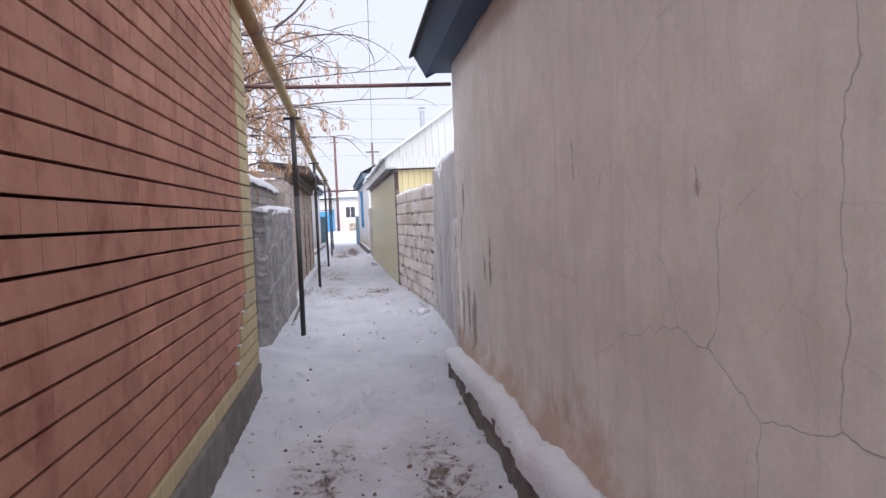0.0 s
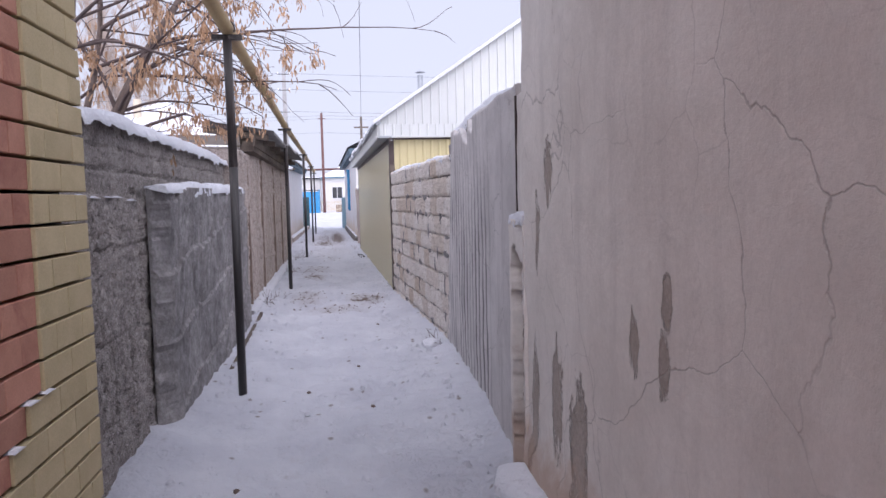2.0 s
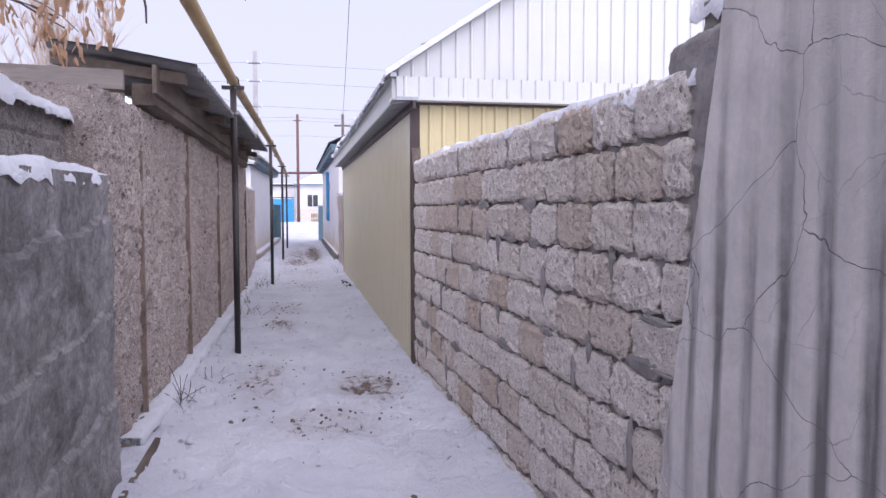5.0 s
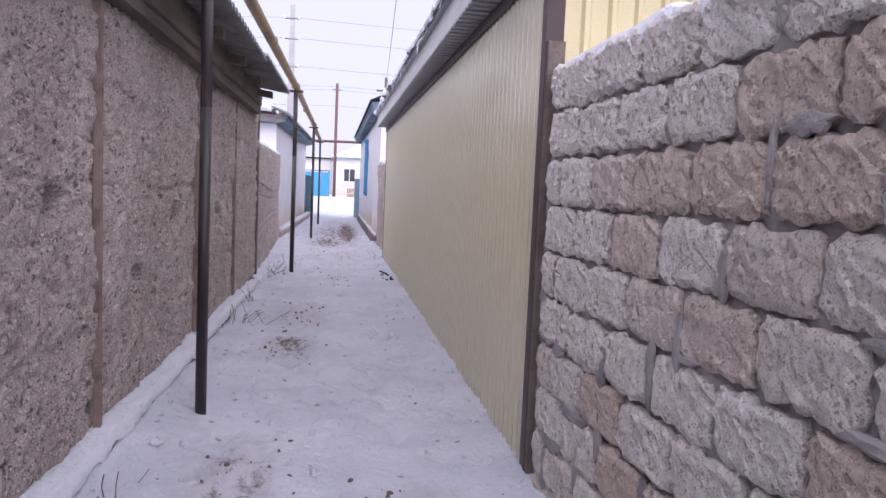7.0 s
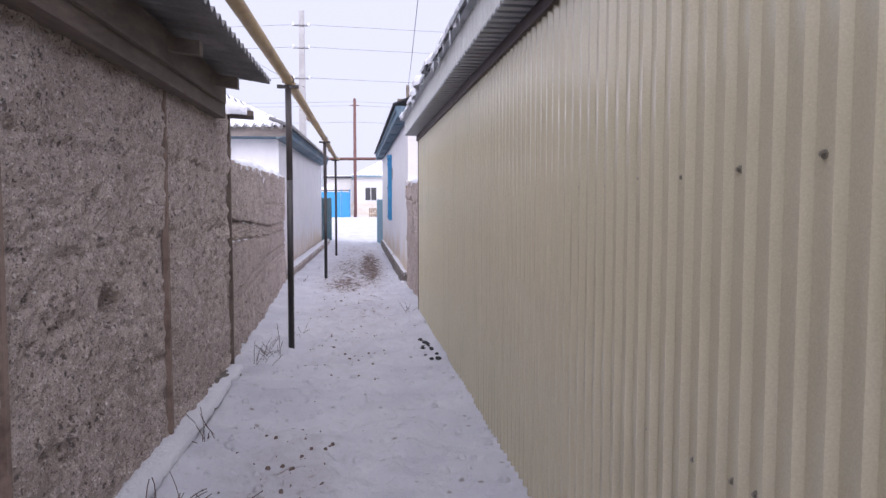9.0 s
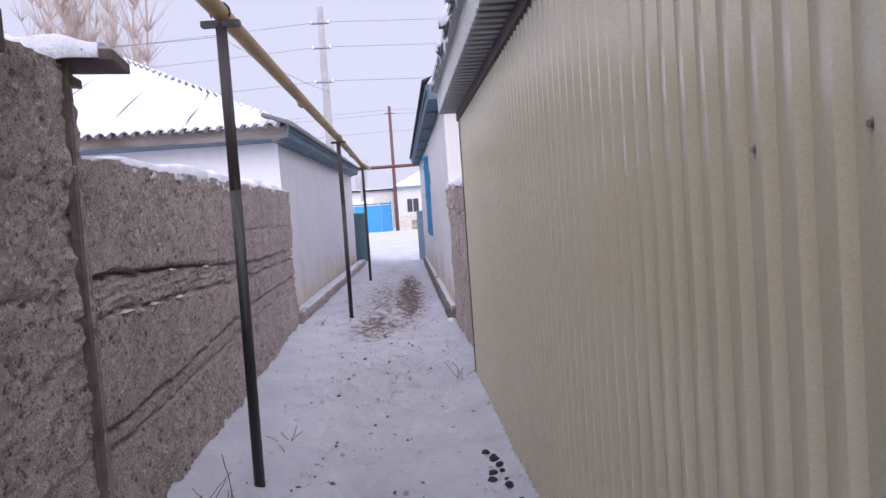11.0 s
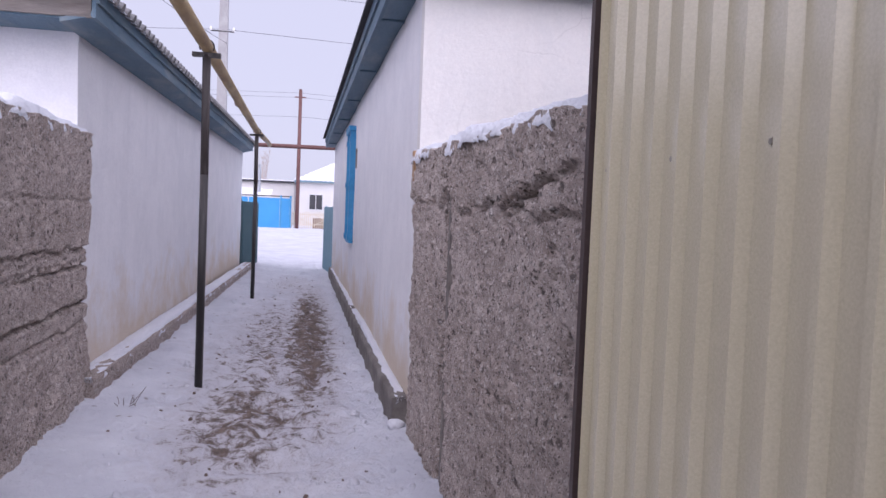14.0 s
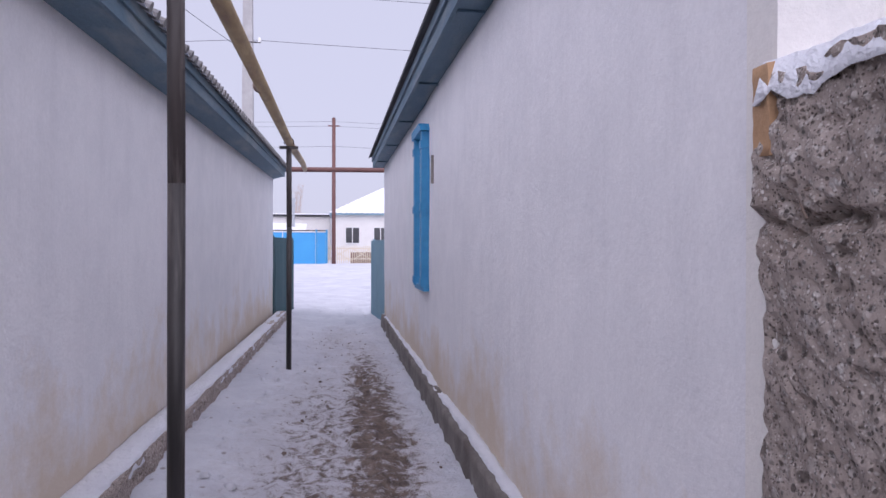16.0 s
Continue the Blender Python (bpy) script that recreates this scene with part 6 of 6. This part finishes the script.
def seed_tree():
    rnd = random.Random(21)
    x0, y0 = -2.05, 9.8
    t = thing("maple_tree", (x0, y0, 0.0), "bare maple with hanging clusters of dry tan seed keys", "tree")
    trunk = Geo()
    tips = []
    limb(trunk, (x0, y0, -0.1), (0.05, -0.05, 1), 5.4, 0.11, rnd, 0.05, -0.02, tips, n=12)
    limb(trunk, (x0 + 0.02, y0, 1.2), (0.35, 0.5, 1), 3.8, 0.07, rnd, 0.07, 0.0, tips, n=10)
    limb(trunk, (x0 - 0.5, y0 + 1.4, -0.1), (0.12, 0.1, 1), 4.6, 0.06, rnd, 0.06, 0.0, tips, n=10)
    part("trunk", trunk, M_BARK, t, "brown bark", True, False)
    boughs, twigs, ends = Geo(), Geo(), []
    starts = [q for q in tips if 1.75 < q[0].z < 4.4]
    for k in range(48):
        s, d, _ = starts[rnd.randrange(len(starts))]
        if k < 27:
            way = Vector((rnd.uniform(0.35, 1.0), rnd.uniform(-0.8, 0.8), rnd.uniform(-0.05, 0.55)))
        else:
            way = Vector((rnd.uniform(-1, 1), rnd.uniform(-1, 1), rnd.uniform(0.1, 0.9)))
        got = []
        limb(boughs, s, way, rnd.uniform(1.1, 2.4), rnd.uniform(0.012, 0.022), rnd, 0.10, 0.16, got, 2.2, n=10)
        for p, d2, f in got:
            if f > 0.25 and rnd.random() < 0.75:
                side = (d2 + Vector((rnd.gauss(0, 0.7), rnd.gauss(0, 0.7), rnd.gauss(0, 0.5)))).normalized()
                got2 = []
                limb(twigs, p, side, rnd.uniform(0.25, 0.8), 0.0055, rnd, 0.16, 0.14, got2, 2.1, n=6)
                ends += [q for q in got2 if q[2] > 0.3]
    # two long bare boughs that reach across the lane
    for way, s in (((0.95, -0.42, 0.12), (-1.9, 9.7, 2.75)), ((0.9, 0.1, 0.3), (-1.85, 10.2, 2.5)), ((0.8, -0.75, 0.25), (-1.95, 9.6, 2.6))):
        got = []
        limb(boughs, s, way, 3.1, 0.017, rnd, 0.06, 0.03, got, 2.2, n=14)
        for p, d2, f in got:
            if rnd.random() < 0.6:
                limb(twigs, p, (d2 + Vector((rnd.gauss(0, 0.6), rnd.gauss(0, 0.6), rnd.gauss(0, 0.5)))).normalized(), rnd.uniform(0.2, 0.6), 0.005, rnd, 0.14, 0.1, [], 2.2, n=6)
    part("bough", boughs, M_TWIG, t, "thin dark boughs", True, False)
    tagged(part("crown", twigs, M_TWIG, t, "fine bare twigs", True, False), kind="stuff")
    keys = Geo()
    for p, d, f in ends:
        if p.x > 0.1 or rnd.random() < 0.25:
            continue
        if p.x > -0.7 and rnd.random() < 0.6:
            continue
        drop = rnd.uniform(0.08, 0.22)
        for _ in range(rnd.randint(7, 16)):
            o = p + Vector((rnd.gauss(0, 0.022), rnd.gauss(0, 0.022), -rnd.uniform(0.0, drop)))
            a = rnd.uniform(0, math.tau)
            w, h = rnd.uniform(0.006, 0.011), rnd.uniform(0.035, 0.06)
            u = Vector((math.cos(a), math.sin(a), 0)) * w
            sway = Vector((rnd.gauss(0, 0.012), rnd.gauss(0, 0.012), 0))
            dn = Vector((0, 0, -h)) + sway
            keys.add([o, o + u + dn * 0.35, o + u * 0.7 + dn, o - u * 0.5 + dn * 1.02, o - u + dn * 0.4], [(0, 1, 2, 3, 4)])
    tagged(part("seed_keys", keys, M_KEYS, t, "dry tan seed keys in hanging clusters", tidy=False), kind="stuff")


seed_tree()


def poplar(x, y, z, high, wide, seed, stems=7):
    rnd = random.Random(seed)
    t = thing("poplar_tree", (x, y, z), "tall bare poplar with dense upright twigs", "tree", group="bare poplars")
    trunk, crown = Geo(), Geo()
    for k in range(stems):
        a, tips = rnd.uniform(0, math.tau), []
        lean = 0.10 * wide / 2
        limb(trunk, (x + 0.2 * math.cos(a), y + 0.2 * math.sin(a), z - 0.2), (math.cos(a) * lean, math.sin(a) * lean, 1), high * rnd.uniform(0.75, 1.0), high * 0.006, rnd, 0.03, -0.02, tips, n=12)
        for p, d, f in tips:
            if f > 0.12:
                for _ in range(13):
                    b = rnd.uniform(0, math.tau)
                    limb(crown, p, (math.cos(b) * 0.55, math.sin(b) * 0.55, 1.0), rnd.uniform(0.08, 0.2) * high * (1.1 - 0.6 * f), high * 0.0011, rnd, 0.12, -0.12, [], n=4)
    part("trunk", trunk, M_POPLAR, t, smooth=True, tidy=False)
    part("crown", crown, M_POPLAR, t, "dense upright bare twigs", True, False)


poplar(-10.2, 45.0, 0, 15.0, 2.6, 5, 13)
poplar(-12.6, 50.0, 0, 13.0, 2.4, 6, 9)
poplar(-6.5, 130.0, 0.3, 10.0, 2.0, 8, 6)
poplar(-10.5, 140.0, 0.3, 6.0, 3.0, 9, 6)
poplar(-2.0, 150.0, 0.3, 5.0, 3.0, 10, 6)


# ---- dry weeds and bits along the walls ----
def weeds(x, y, seed, n=9, high=0.2):
    rnd = random.Random(seed)
    g = Geo()
    z = lane_height(x, y)
    for _ in range(n):
        limb(g, (x + rnd.gauss(0, 0.05), y + rnd.gauss(0, 0.07), z - 0.02), (rnd.gauss(0, 0.7), rnd.gauss(0, 0.7), 1), rnd.uniform(0.5, 1.3) * high, 0.0015, rnd, 0.12, 0.06, [], n=6)
    tagged(part("dry_weeds", g, M_TWIG, smooth=True, tidy=False), "dry brown weed stems poking out of the snow", "weeds", group="dry weeds")


for i, (x, y, n, h) in enumerate(((-0.72, 13.2, 12, 0.24), (-0.62, 14.0, 7, 0.16), (-0.63, 17.6, 12, 0.22), (-0.68, 18.6, 9, 0.2), (-0.6, 21.0, 12, 0.26), (-0.72, 20.7, 8, 0.3), (1.02, 10.2, 8, 0.26), (-0.9, 27.0, 9, 0.12), (-0.45, 22.1, 6, 0.14), (0.72, 23.4, 6, 0.16))):
    weeds(x, y, 60 + i, n, h)


def clod(x, y, r, seed, mat, name, label, cat, group):
    rnd = random.Random(seed)
    bm = bmesh.new()
    bmesh.ops.create_icosphere(bm, subdivisions=2, radius=r)
    for v in bm.verts:
        v.co *= 1 + 0.35 * noise.noise(v.co * (1.2 / r) + Vector((seed, 0, 0)))
        v.co.z *= 0.6
    me = bpy.data.meshes.new(name)
    bm.to_mesh(me)
    bm.free()
    me.materials.append(mat)
    me.polygons.foreach_set("use_smooth", [True] * len(me.polygons))
    ob = new(name, me)
    ob.location = (x, y, lane_height(x, y) + r * 0.25)
    ob.rotation_euler = (0, 0, rnd.uniform(0, 6))
    tagged(ob, label, cat, group=group)


for i in range(14):
    rnd = random.Random(900 + i)
    clod(0.80 + rnd.uniform(-0.05, 0.05), 20.6 + i * 0.07 + rnd.uniform(-0.05, 0.05), rnd.uniform(0.012, 0.03), i, M_BLACKFELT, "coal_lump", "small black lump lying in the snow by the wall", "coal", "black lumps")
for i in range(26):
    rnd = random.Random(950 + i)
    y = rnd.uniform(2.5, 30)
    clod(rnd.uniform(-0.45, 0.7), y, rnd.uniform(0.008, 0.02), 40 + i, M_BARK, "mud_clod", "small brown clod lying on trodden snow", "clod", "clods")
for i, (x, y, r) in enumerate(((0.98, 10.1, 0.09), (0.86, 26.4, 0.06))):
    clod(x, y, r, 80 + i, M_SNOW, "snow_lump", "small heap of snow at the wall foot", "snow", "snow heaps")


tagged(part("plank", Geo().hexa([(-0.72, 9.5, -0.1), (-0.69, 9.5, -0.1), (-0.72, 12.4, -0.1), (-0.75, 12.4, -0.1), (-0.72, 9.5, 0.045), (-0.69, 9.5, 0.04), (-0.72, 12.4, 0.055), (-0.75, 12.4, 0.06)]), M_OLDWOOD), "dark plank edge half buried in the snow", "plank")


def crumbs(name, label, cat, mat, n, seed, spot, lo, hi):
    """Many small lumps trodden out of the snow, too many to count."""
    rnd = random.Random(seed)
    g = Geo()
    for _ in range(n):
        x, y = spot(rnd)
        r = lo + (hi - lo) * rnd.random() ** 2.5
        z = lane_height(x, y)
        a = rnd.uniform(0, math.tau)
        ring = [(x + r * rnd.uniform(0.7, 1.3) * math.cos(a + k * math.tau / 6), y + r * rnd.uniform(0.7, 1.3) * math.sin(a + k * math.tau / 6)) for k in range(6)]
        h = r * rnd.uniform(0.5, 0.9)
        v = [(p, q, z - 0.006) for p, q in ring] + [(x + (p - x) * 0.62, y + (q - y) * 0.62, z + h * rnd.uniform(0.6, 1.0)) for p, q in ring] + [(x, y, z + h * 1.05)]
        f = [(k, (k + 1) % 6, 6 + (k + 1) % 6, 6 + k) for k in range(6)] + [(6 + k, 6 + (k + 1) % 6, 12) for k in range(6)]
        g.add(v, f)
    tagged(part(name, g, mat, smooth=True, tidy=False), label, cat, kind="stuff")


def by_the_walls(rnd):
    side = rnd.choice((-1, 1))
    return 0.1 + side * (0.85 - abs(rnd.gauss(0, 0.22))), rnd.uniform(2.5, 37)


def where_worn(rnd):
    cx, cy, rx, ry, _ = rnd.choice(DIRT)
    return cx + rnd.gauss(0, 0.45) * rx, cy + rnd.gauss(0, 0.5) * ry


crumbs("snow_crumbs", "small trodden lumps of snow along the lane", "snow", M_GROUND, 1100, 5, by_the_walls, 0.008, 0.04)
crumbs("snow_crumbs", "small trodden lumps of snow in the path", "snow", M_GROUND, 700, 6, lambda rnd: (rnd.gauss(0.1, 0.35), rnd.uniform(2.5, 37)), 0.006, 0.028)
crumbs("dirt_crumbs", "crumbs of dark soil in the worn path", "soil", M_BARK, 900, 7, where_worn, 0.004, 0.018)
